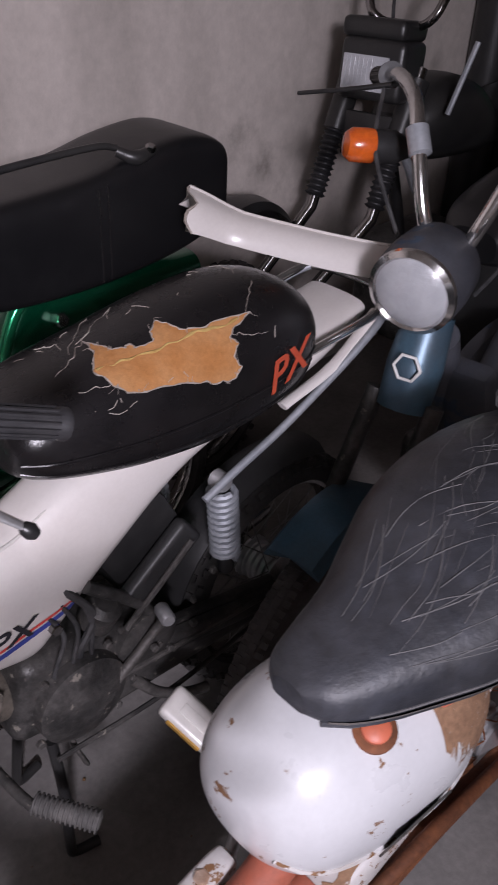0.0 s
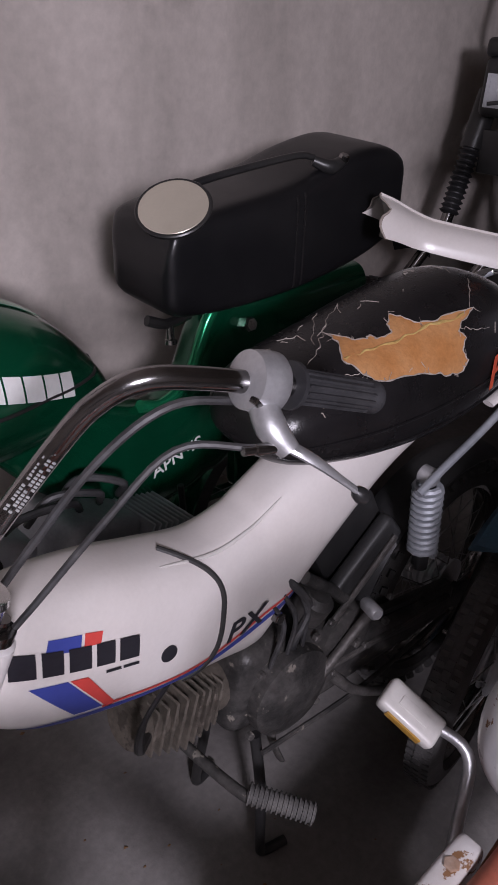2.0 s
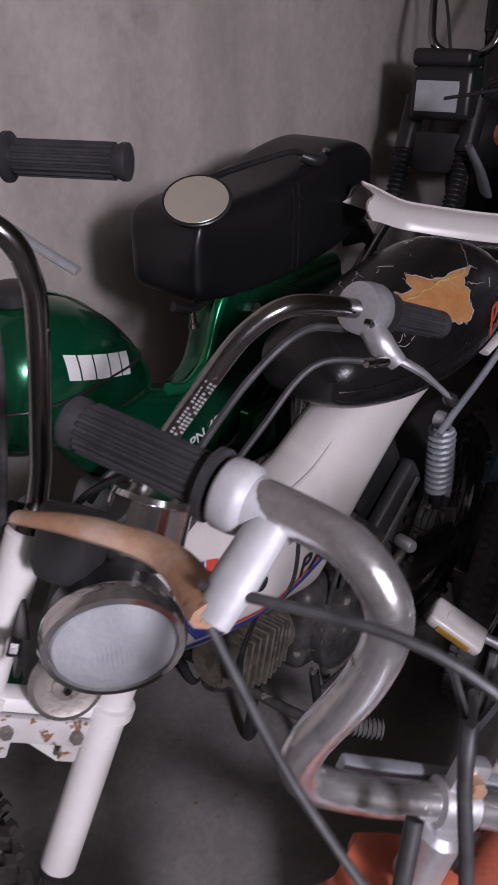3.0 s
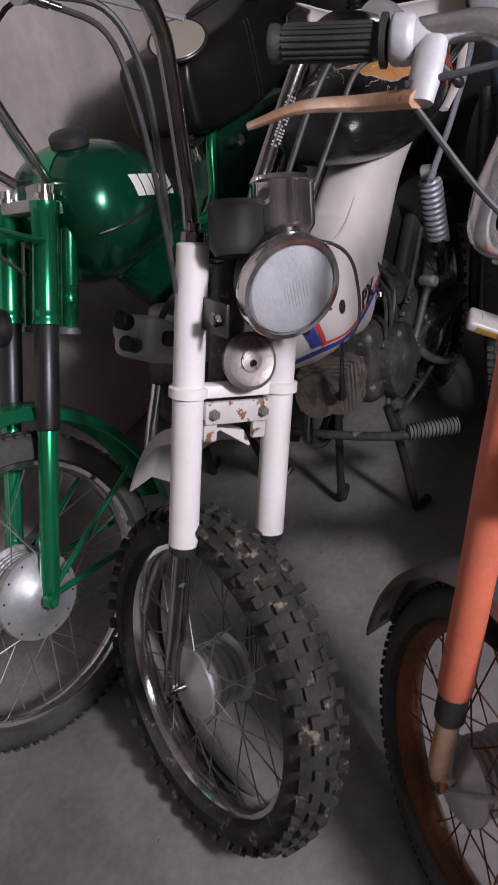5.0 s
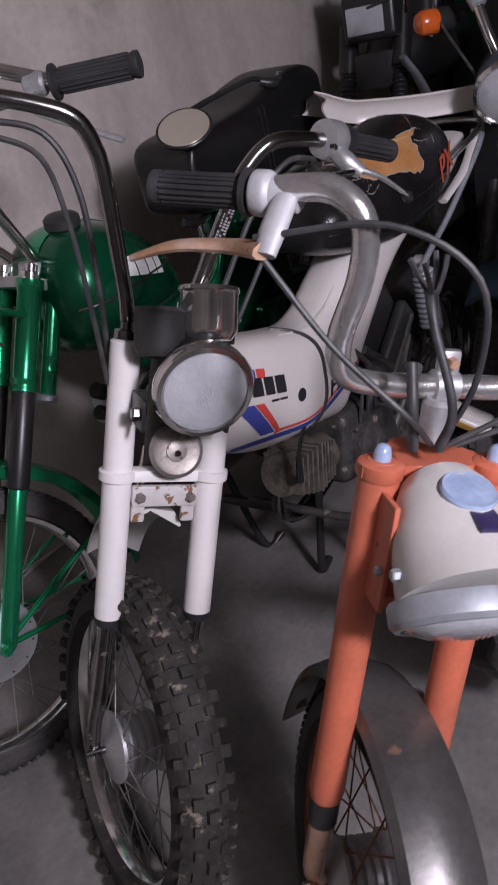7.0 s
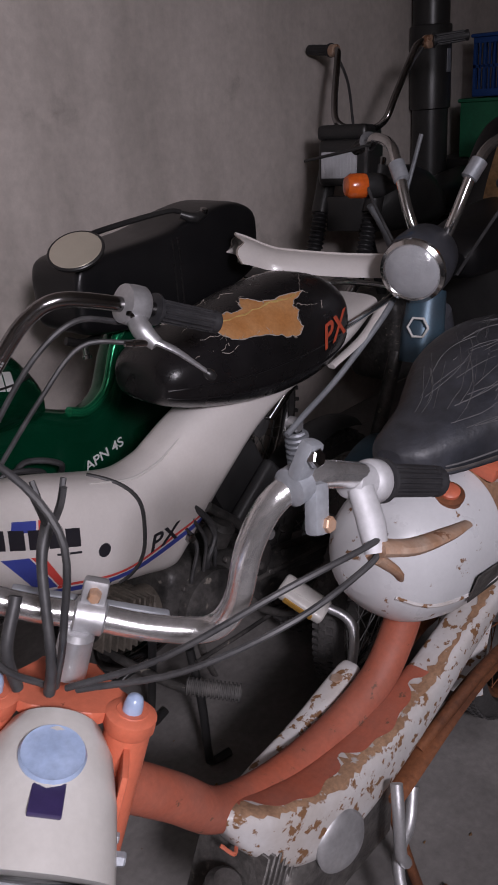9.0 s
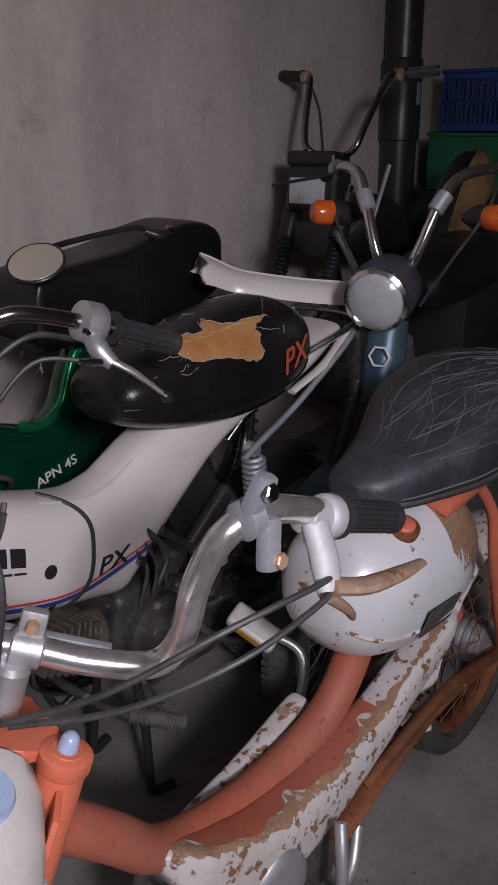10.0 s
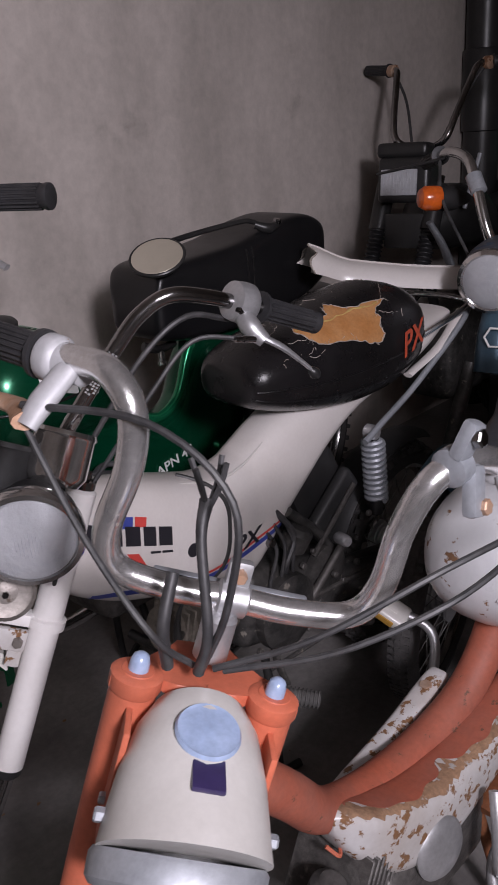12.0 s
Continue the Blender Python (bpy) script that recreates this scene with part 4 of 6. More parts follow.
    part("box_strap", tube([(0.66, 0.785, 0.475), (0.72, 0.780, 0.53), (0.80, 0.780, 0.595)], 0.006, n=8), ENGINE, t)
    part("frame_stay", tube([(0.60, 0.80, 0.60), (0.70, 0.79, 0.50), (0.74, 0.785, 0.40)], 0.011, n=10), ENGINE_DARK, t)
    part("brake_rod", tube([(0.50, 0.775, 0.28), (0.75, 0.77, 0.27), (1.04, 0.79, 0.27)], 0.005, n=8), ENGINE_DARK, t)
    for i in range(3):
        part("engine_wire", tube([(0.52 + 0.03 * i, 0.80, 0.60), (0.545 + 0.025 * i, 0.785, 0.54), (0.52 + 0.035 * i, 0.785, 0.47), (0.54 + 0.03 * i, 0.80, 0.42)], 0.0042, n=7), CABLE, t)
    rb = random.Random(21)
    for i in range(10):
        q = 2 * math.pi * i / 10
        bolt(eng, (0.56 + 0.074 * math.cos(q), 0.772, 0.39 + 0.074 * math.sin(q)), (0, -1, 0), 0.0055, 0.006, ENGINE)
    for i in range(8):
        bolt(eng, (rb.uniform(0.60, 0.84), 0.772, rb.uniform(0.37, 0.56)), (0, -1, 0.1), rb.uniform(0.005, 0.008), 0.008, ENGINE)
    # footrests, gear lever, stand
    part("footrest_bar", tube([(0.40, 1.05, 0.285), (0.41, 0.86, 0.28), (0.42, 0.74, 0.285), (0.435, 0.705, 0.285)], 0.010, n=12), ENGINE_DARK, t)
    a0, a1 = V((0.425, 0.728, 0.292)), V((0.490, 0.637, 0.276))
    pg = part("footrest", lathe([(0.012, 0), (0.0155, 0.003), (0.0155, (a1 - a0).length - 0.004), (0.012, (a1 - a0).length)], a0, a1 - a0, n=18), PEG, t, "dusty ribbed rubber footrest")
    bm = bmesh.new()
    for i in range(14):
        q = a0 + (a1 - a0) * ((i + 0.5) / 14)
        lathe([(0.0145, -0.0022), (0.0190, -0.0014), (0.0190, 0.0014), (0.0145, 0.0022)], q, a1 - a0, n=14, bm=bm)
    part("rib", bm, PEG, pg)
    lv = part("gear_lever", tube([(0.60, 0.775, 0.36), (0.63, 0.765, 0.40), (0.70, 0.755, 0.47), (0.715, 0.745, 0.50)], 0.009, n=10), ENGINE, t)
    part("lever_rubber", lathe([(0.011, 0), (0.013, 0.004), (0.013, 0.036), (0.01, 0.04)], (0.718, 0.765, 0.503), (-0.3, -1, 0.1), n=14), ALLOY, lv)
    for y in (-1, 1):
        part("stand_leg", tube([(0.505, 0.86 + 0.06 * y, 0.30), (0.505, 0.86 + 0.08 * y, 0.17), (0.495, 0.86 + 0.095 * y, 0.04), (0.503, 0.86 + 0.098 * y, 0.013), (0.548, 0.86 + 0.108 * y, 0.011)], 0.010, n=12), BLACK, t)
    part("stand_bracket", tube([(0.535, 0.81, 0.36), (0.545, 0.80, 0.26), (0.56, 0.79, 0.20)], 0.012, n=10, flat=0.4), ENGINE, t)
    part("rear_mudguard", ring_band(0.3, [(0.300, -0.05), (0.312, -0.03), (0.315, 0.0), (0.312, 0.03), (0.300, 0.05), (0.297, 0.05), (0.311, 0.0), (0.297, -0.05)], (1.10, 0.885, 0.285), (0, 1, 0), n=24, start=-20, sweep=110), PLASTIC, t)
    return t


white_moped()


# ---- green moped ----
def green_moped():
    t = empty("green_moped", (0.4, 1.27, 0), "green metallic moped with black box seat, parked along concrete wall", "moped")
    cy = lambda x: 1.225 + 0.09 * x
    a = V((0.49, -0.0, 0.872)).normalized()
    d = V((-0.20, -0.97, 0.10))
    d = (d - d.dot(a) * a).normalized()
    f = d.cross(a).normalized()
    c = V((-0.215, 1.275, 0.312))
    w = wheel(t, c, d, 0.309, 0.064, rim_depth=0.045, tyre=RUBBER, rim=CHROME, hub_r=0.085, hub_w=0.075, spokes=36, seed=3)
    part("hub_cover", lathe([(0.086, 0.036), (0.084, 0.044), (0.060, 0.046), (0.034, 0.062), (0.02, 0.066), (0.001, 0.066)], c, d, n=36), ALLOY, w)
    for j in range(12):
        s, u = frame_of(d)
        q = 2 * math.pi * j / 12
        bolt(w, c + d * 0.042 + (math.cos(q) * s + math.sin(q) * u) * 0.074, d, 0.003, 0.003, BLACK, "rivet")
    wheel(t, (1.02, 1.325, 0.288), (0, -1, 0), 0.286, 0.066, tyre=RUBBER, tread="plain", name="rear_wheel", seed=4)
    for s in (-1, 1):
        q = c + d * (s * 0.062)
        L = lambda h: q + a * h + f * -0.012
        leg = part("fork_leg", lathe([(0.012, -0.012), (0.0185, 0.0), (0.0185, 0.325), (0.0165, 0.33)], L(0), a, n=20), GREEN_LIGHT, t)
        part("fork_boot", lathe([(0.019, 0.318), (0.0225, 0.322), (0.0225, 0.51), (0.019, 0.515)], L(0), a, n=20), BLACK, leg)
        part("fork_shroud", lathe([(0.019, 0.506), (0.0255, 0.510), (0.0255, 0.516), (0.0235, 0.520), (0.0235, 0.528), (0.0250, 0.532), (0.0235, 0.538), (0.0235, 0.70), (0.0265, 0.705), (0.0265, 0.722)], L(0), a, n=22), GREEN_LIGHT, leg)
        part("fork_cap", lathe([(0.020, 0.72), (0.020, 0.735), (0.012, 0.738), (0.012, 0.75)], L(0), a, n=14), CHROME, leg)
        part("axle_nut", lathe([(0.014, 0), (0.014, 0.014), (0.008, 0.015), (0.008, 0.024)], q + d * (s * 0.012), d * s, n=6), GREEN_LIGHT, leg, smooth=False)
    part("upper_yoke", box(c + a * 0.715 - f * 0.02, (0.15, 0.06, 0.024), axes(d, a), 0.008), ALLOY, t)
    for s in (-1, 1):
        q = c + d * (s * 0.062)
        part("inner_shroud", lathe([(0.012, 0.50), (0.0165, 0.505), (0.0165, 0.545), (0.0185, 0.548), (0.0165, 0.552), (0.0165, 0.575), (0.0185, 0.578), (0.0165, 0.582), (0.0165, 0.70), (0.012, 0.705)], q - f * 0.062, a, n=18), GREEN_LIGHT, t)
        part("shroud_ring", lathe([(0.016, 0.49), (0.020, 0.493), (0.020, 0.503), (0.016, 0.506)], q - f * 0.062, a, n=18), STEEL, t)
        br = part("lamp_bracket", tube([q + a * 0.655 + f * 0.010, q + a * 0.660 + f * 0.055, q + a * 0.668 + f * 0.105], [0.036, 0.030, 0.024], n=14, flat=0.24), GREEN_LIGHT, t, "bright green lamp bracket")
        bolt(br, q + a * 0.668 + f * 0.098 + d * (s * 0.004), d * s, 0.012, 0.008, STEEL)
    hc = c + a * 0.60 + f * 0.17
    hl = part("headlight", lathe([(0.03, -0.10), (0.06, -0.08), (0.07, -0.03), (0.072, 0.0)], hc, f, n=32), BLACK, t)
    part("rim_ring", lathe([(0.071, -0.004), (0.076, 0.0), (0.075, 0.010), (0.064, 0.014), (0.064, 0.004)], hc, f, n=36), CHROME, hl)
    part("lens", lathe([(0.064, 0.006), (0.05, 0.014), (0.001, 0.019)], hc, f, n=32), LENS, hl)
    part("yoke_block", box(c + a * 0.735 - f * 0.045, (0.12, 0.055, 0.05), axes(d, a), 0.01, seg=3), ALLOY, t, "grey cast handlebar block")
    part("front_horn", lathe([(0.02, -0.02), (0.034, -0.012), (0.036, 0.004), (0.03, 0.012), (0.001, 0.014)], c + a * 0.50 + f * 0.05, f, n=24), BLACK, t)
    part("front_mudguard", ring_band(0.3, [(0.338, -0.050), (0.358, -0.036), (0.366, 0.0), (0.358, 0.036), (0.338, 0.050), (0.335, 0.048), (0.362, 0.0), (0.335, -0.048)], c, d, n=36, start=-75, sweep=170), GREEN_LIGHT, t)
    for s in (-1, 1):
        part("mudguard_stay", tube([c + d * 0.068 * s, c + d * 0.06 * s - f * 0.30 + a * 0.10], 0.006, n=8, k=1), GREEN_LIGHT, t)
        part("mudguard_stay", tube([c + d * 0.068 * s, c + d * 0.06 * s - f * 0.20 + a * 0.23], 0.006, n=8, k=1), GREEN_LIGHT, t)
    # tank and pressed frame
    tank = Loft([(0.145, cy(0.145), 0.815, 0.90, 0.05), (0.165, cy(0.165), 0.775, 0.955, 0.100), (0.21, cy(0.21), 0.752, 0.995, 0.132), (0.28, cy(0.28), 0.745, 1.003, 0.142),
                 (0.36, cy(0.36), 0.742, 0.980, 0.134), (0.44, cy(0.44), 0.735, 0.925, 0.112), (0.505, cy(0.505), 0.73, 0.845, 0.078), (0.53, cy(0.53), 0.735, 0.79, 0.04)], n=36, square=2.4)
    tk = part("tank", tank.mesh(), GREEN, t)
    part("tank_seam", tube([tank.side(x, 0.868 - 0.12 * max(0.0, x - 0.36), 0.0) for x in np.linspace(0.165, 0.50, 16)], 0.0032, n=8, k=2), BLACK, tk)
    # narrow band of the brighter green along the tank's top line
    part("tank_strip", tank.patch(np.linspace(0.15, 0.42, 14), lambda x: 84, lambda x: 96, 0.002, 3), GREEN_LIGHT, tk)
    part("filler_cap", lathe([(0.03, -0.006), (0.036, 0.0), (0.036, 0.016), (0.03, 0.022), (0.012, 0.026), (0.001, 0.026)], tank.at(0.262, 97), (0, -0.1, 1), n=28), PLASTIC, tk)
    part("tank_mark", tank.blocks((0.262, 0.918), (0.412, 0.868), (0.8, 1.0, 1.15, 1.0, 0.85), 0.040, 0.12, 0.0022), WHITE_PRINT, tk, "row of white printed blocks", smooth=False)
    fr = Loft([(0.30, cy(0.30), 0.72, 0.78, 0.020), (0.38, cy(0.38), 0.62, 0.78, 0.040), (0.50, cy(0.5), 0.51, 0.755, 0.048), (0.60, cy(0.6), 0.47, 0.715, 0.050), (0.66, cy(0.66), 0.465, 0.70, 0.052),
               (0.725, cy(0.72), 0.468, 0.735, 0.052), (0.77, cy(0.77), 0.475, 0.83, 0.050), (0.82, cy(0.82), 0.48, 0.875, 0.050), (0.90, cy(0.9), 0.52, 0.87, 0.052), (1.0, cy(1.0), 0.60, 0.86, 0.06), (1.25, cy(1.25), 0.72, 0.84, 0.06)], n=28, square=3.2)
    fm = part("frame", fr.mesh(), GREEN, t)
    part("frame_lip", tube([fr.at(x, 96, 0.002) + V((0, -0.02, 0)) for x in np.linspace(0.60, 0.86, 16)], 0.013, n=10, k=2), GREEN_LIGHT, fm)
    part("lettering", text_mesh("APN 4S", 0.036, on_surface(fr.at(0.672, 182) + V((0, -0.003, 0.015)), (0.9, 0.09, 0.16), (0.09, -1, 0)), squeeze=1.15), WHITE_PRINT, fm, "white letters on green frame", smooth=False)
    bolt(fm, fr.at(0.86, 150), (0, -1, 0.3), 0.016, 0.03, CHROME)
    # seat
    seat = Loft([(0.632, 1.275, 0.925, 0.98, 0.070), (0.640, 1.278, 0.905, 1.030, 0.088), (0.67, 1.283, 0.888, 1.060, 0.098), (0.78, 1.292, 0.872, 1.068, 0.102), (0.93, 1.300, 0.868, 1.080, 0.106),
                 (1.06, 1.306, 0.878, 1.108, 0.108), (1.18, 1.312, 0.90, 1.118, 0.108), (1.26, 1.316, 0.93, 1.090, 0.100), (1.275, 1.318, 0.95, 1.04, 0.08)], n=44, square=7, square_low=7)
    st = part("seat", seat.mesh(), VINYL_DULL, t, "tall black vinyl box seat")
    for x in (0.935, 0.955):
        part("seat_strap", tube([seat.at(x, al, 0.001) for al in range(150, 215, 5)], 0.0028, n=6, k=2), VINYL, st)
    part("seat_hinge", tube([(0.62, 1.24, 0.885), (0.66, 1.235, 0.87), (0.72, 1.25, 0.868)], 0.01, n=8), BLACK, st)
    part("seat_bolt", lathe([(0.008, 0), (0.008, 0.03), (0.012, 0.032), (0.012, 0.04)], (0.665, 1.235, 0.872), (-0.1, -0.2, -1), n=10), CHROME, st)
    # handlebar with cables
    top = c + a * 0.74 - f * 0.04
    left = [top + V((0.0, -0.035, 0.01)), V((0.075, 1.18, 1.14)), V((0.045, 1.16, 1.30)), V((0.025, 1.10, 1.345)), V((0.04, 1.0, 1.31)), V((0.088, 0.92, 1.272)), V((0.10, 0.90, 1.27))]
    mirror = lambda p: p - 2 * (p - top).dot(d) * d
    hb = part("handlebar", tube([mirror(p) for p in reversed(left)] + left, 0.011, n=14, k=6), CHROME, t)
    for g in ((lambda p: V(p)), (lambda p: mirror(V(p)))):
        i0, i1 = g((0.085, 0.925, 1.272)), g((0.152, 0.808, 1.270))
        grip(hb, i0, i1, 0.017, GRIP, 16)
        part("lever_perch", lathe([(0.014, -0.016), (0.018, -0.012), (0.018, 0.012), (0.014, 0.016)], g((0.07, 0.945, 1.275)), i1 - i0, n=18), ALLOY, hb)
        lever(hb, [g((0.05, 0.95, 1.26)), g((0.02, 0.90, 1.245)), g((0.03, 0.83, 1.215)), g((0.045, 0.775, 1.19))], [0.008, 0.007, 0.006, 0.006], ALLOY)
        part("cable", tube([g((0.05, 0.96, 1.26)), g((-0.06, 0.98, 1.24)), g((-0.10, 1.07, 1.10)), g((-0.05, 1.17, 0.95)), g((0.02, 1.2, 0.86))], 0.0035, n=7), CABLE, hb)
        part("cable", tube([g((0.03, 1.0, 1.29)), g((-0.10, 1.05, 1.26)), g((-0.13, 1.12, 1.08)), g((-0.08, 1.2, 0.9))], 0.003, n=7), CABLE, hb)
    # engine
    eng = part("crankcase", box((0.52, 1.27, 0.36), (0.28, 0.18, 0.18), axes((1, 0.09, -0.1), (0, 0, 1)), 0.04, seg=4), ENGINE, t)
    part("cylinder_head", box((0.42, 1.20, 0.53), (0.18, 0.15, 0.13), axes((1, 0.2, -0.45), (0.45, 0, 1)), 0.03, seg=3), STEEL, eng)
    for i in range(8):
        part("cooling_fin", box((0.50 + i * 0.013, 1.19, 0.50 - 0.004 * i), (0.005, 0.15, 0.12), axes((1, 0.2, -0.45), (0.45, 0, 1)), 0.002, None, 1), STEEL, eng)
    cx = V((0.78, 0.12, -0.60))
    cb = part("carburettor", box((0.235, 1.165, 0.612), (0.155, 0.09, 0.085), axes(cx, (0.60, 0, 0.78)), 0.026, seg=4), PALE_CAST, t, "pale grey cast carburettor cover")
    part("choke_knob", lathe([(0.013, 0), (0.017, 0.004), (0.017, 0.03), (0.012, 0.034)], (0.165, 1.145, 0.690), -cx, n=16), BLACK, cb)
    part("choke_knob", lathe([(0.012, 0), (0.015, 0.004), (0.015, 0.04), (0.010, 0.044)], (0.155, 1.135, 0.645), -cx, n=16), BLACK, cb)
    part("intake_neck", lathe([(0.024, -0.01), (0.026, 0.0), (0.026, 0.03), (0.02, 0.034)], (0.19, 1.165, 0.655), -cx, n=20), PALE_CAST, cb)
    part("tap", lathe([(0.009, 0), (0.016, 0.004), (0.016, 0.014), (0.008, 0.018)], (0.225, 1.118, 0.622), (-0.2, -1, 0.1), n=14), BLACK, cb)
    for i in range(3):
        part("engine_hose", tube([(0.26 + 0.05 * i, 1.16, 0.63), (0.29 + 0.06 * i, 1.12 + 0.02 * i, 0.68), (0.38 + 0.05 * i, 1.13, 0.66), (0.42 + 0.04 * i, 1.18, 0.60)], 0.007, n=8), CABLE, t)
    part("shift_rod", tube([(0.655, 1.20, 0.54), (0.66, 1.195, 0.46), (0.68, 1.20, 0.40)], 0.007, n=8), BLACK, t)
    part("footrest", tube([(0.42, 1.15, 0.25), (0.43, 1.0, 0.25)], [0.012, 0.014], n=12, k=1), GRIP, t)
    part("exhaust", tube([(0.36, 1.3, 0.42), (0.3, 1.34, 0.25), (0.5, 1.38, 0.2), (1.1, 1.42, 0.25)], [0.014, 0.014, 0.02, 0.034], n=14), CHROME, t)
    for y in (-1, 1):
        part("stand_leg", tube([(0.50, 1.27 + 0.06 * y, 0.28), (0.54, 1.27 + 0.10 * y, 0.012), (0.60, 1.27 + 0.12 * y, 0.010)], 0.010, n=10), BLACK, t)
        part("swing_arm", tube([(0.62, 1.29 + y * 0.06, 0.38), (1.02, 1.325 + y * 0.07, 0.288)], 0.016, n=10, k=1), GREEN, t)
        part("shock_absorber", tube([(0.98, 1.325 + y * 0.085, 0.32), (0.95, 1.325 + y * 0.09, 0.68)], 0.022, n=12, k=1), BLACK, t)
    part("rear_mudguard", ring_band(0.3, [(0.298, -0.055), (0.314, -0.04), (0.322, 0.0), (0.314, 0.04), (0.298, 0.055), (0.295, 0.053), (0.318, 0.0), (0.295, -0.053)], (1.02, 1.325, 0.288), (0, 1, 0), n=36, start=-60, sweep=170), GREEN, t)
    part("kick_guard", box((0.87, 1.23, 0.52), (0.12, 0.02, 0.14), None, 0.02, seg=3), GREEN, t)
    return t


green_moped()


def loose_mirror():
    c, e = V((0.660, 1.205, 1.082)), V((0.998, 1.224, 1.112))
    n = V((-0.42, -0.30, 0.86)).normalized()
    t = empty("round_mirror", (0.66, 1.21, 1.05), "round cream-tinted mirror on black stalk lying on black seat", "mirror")
    sh = part("shell", lathe([(0.001, -0.020), (0.038, -0.016), (0.062, -0.004), (0.065, 0.004), (0.063, 0.006)], c, n, n=40), BLACK, t)
    part("mirror_glass", lathe([(0.0605, 0.0045), (0.058, 0.0068), (0.03, 0.0078), (0.001, 0.008)], c, n, n=40), MIRROR, sh)
    part("stalk", tube([c + V((0.040, 0.040, 0.008)), c + V((0.09, 0.036, 0.026)), e + V((-0.05, 0.006, 0.012)), e + V((0, 0, 0.006))], [0.010, 0.0068, 0.0065, 0.0065], n=10), BLACK, t)
    b = part("bracket", tube([e, e + V((0.03, -0.02, -0.012)), e + V((0.075, -0.01, -0.006))], [0.01, 0.014, 0.010], n=12), BLACK, t)
    bolt(b, e + V((0.06, -0.02, -0.004)), (0.1, -0.3, 1), 0.010, 0.012)
    return t


loose_mirror()


def torn_mudguard():
    """White plastic mudguard with a broken end, laid across the tail of the white moped."""
    path = spline([(1.085, 1.135, 0.995), (1.15, 1.08, 0.968), (1.22, 0.98, 0.950), (1.27, 0.89, 0.942), (1.32, 0.80, 0.94), (1.37, 0.71, 0.95)], 6)
    rings = []
    rnd = random.Random(3)
    for i, p in enumerate(path):
        dirn = (path[min(i + 1, len(path) - 1)] - path[max(i - 1, 0)]).normalized()
        s, u = frame_of(dirn)
        w = 0.074 - 0.018 * min(1.0, i / 7)
        prof = []
        for j in range(11):
            al = math.pi * j / 10
            prof.append((w * math.cos(al), w * 0.8 * math.sin(al)))
        prof += [((w - 0.004) * math.cos(math.pi * j / 10), (w - 0.004) * 0.8 * math.sin(math.pi * j / 10)) for j in range(10, -1, -1)]
        tear = (lambda: dirn * rnd.uniform(-0.014, 0.01)) if i == 0 else (lambda: V((0, 0, 0)))
        rings.append([p + s * x + u * z + tear() for x, z in prof])
    t = part("loose_mudguard", skin(bmesh.new(), rings), WHITE, None)
    tagged(t, "broken white plastic mudguard lying behind torn seat", "mudguard")
    part("broken_edge", tube([rings[0][j] for j in range(0, 11)], [0.0015, 0.003, 0.0012, 0.0026, 0.0014, 0.003, 0.0016], n=6, k=2), TORN, t, "yellowed ragged break")
    part("ridge", tube([r[5] + V((0, 0, 0.001)) for r in rings], 0.003, n=6, k=1), WHITE, t)
    return t


torn_mudguard()


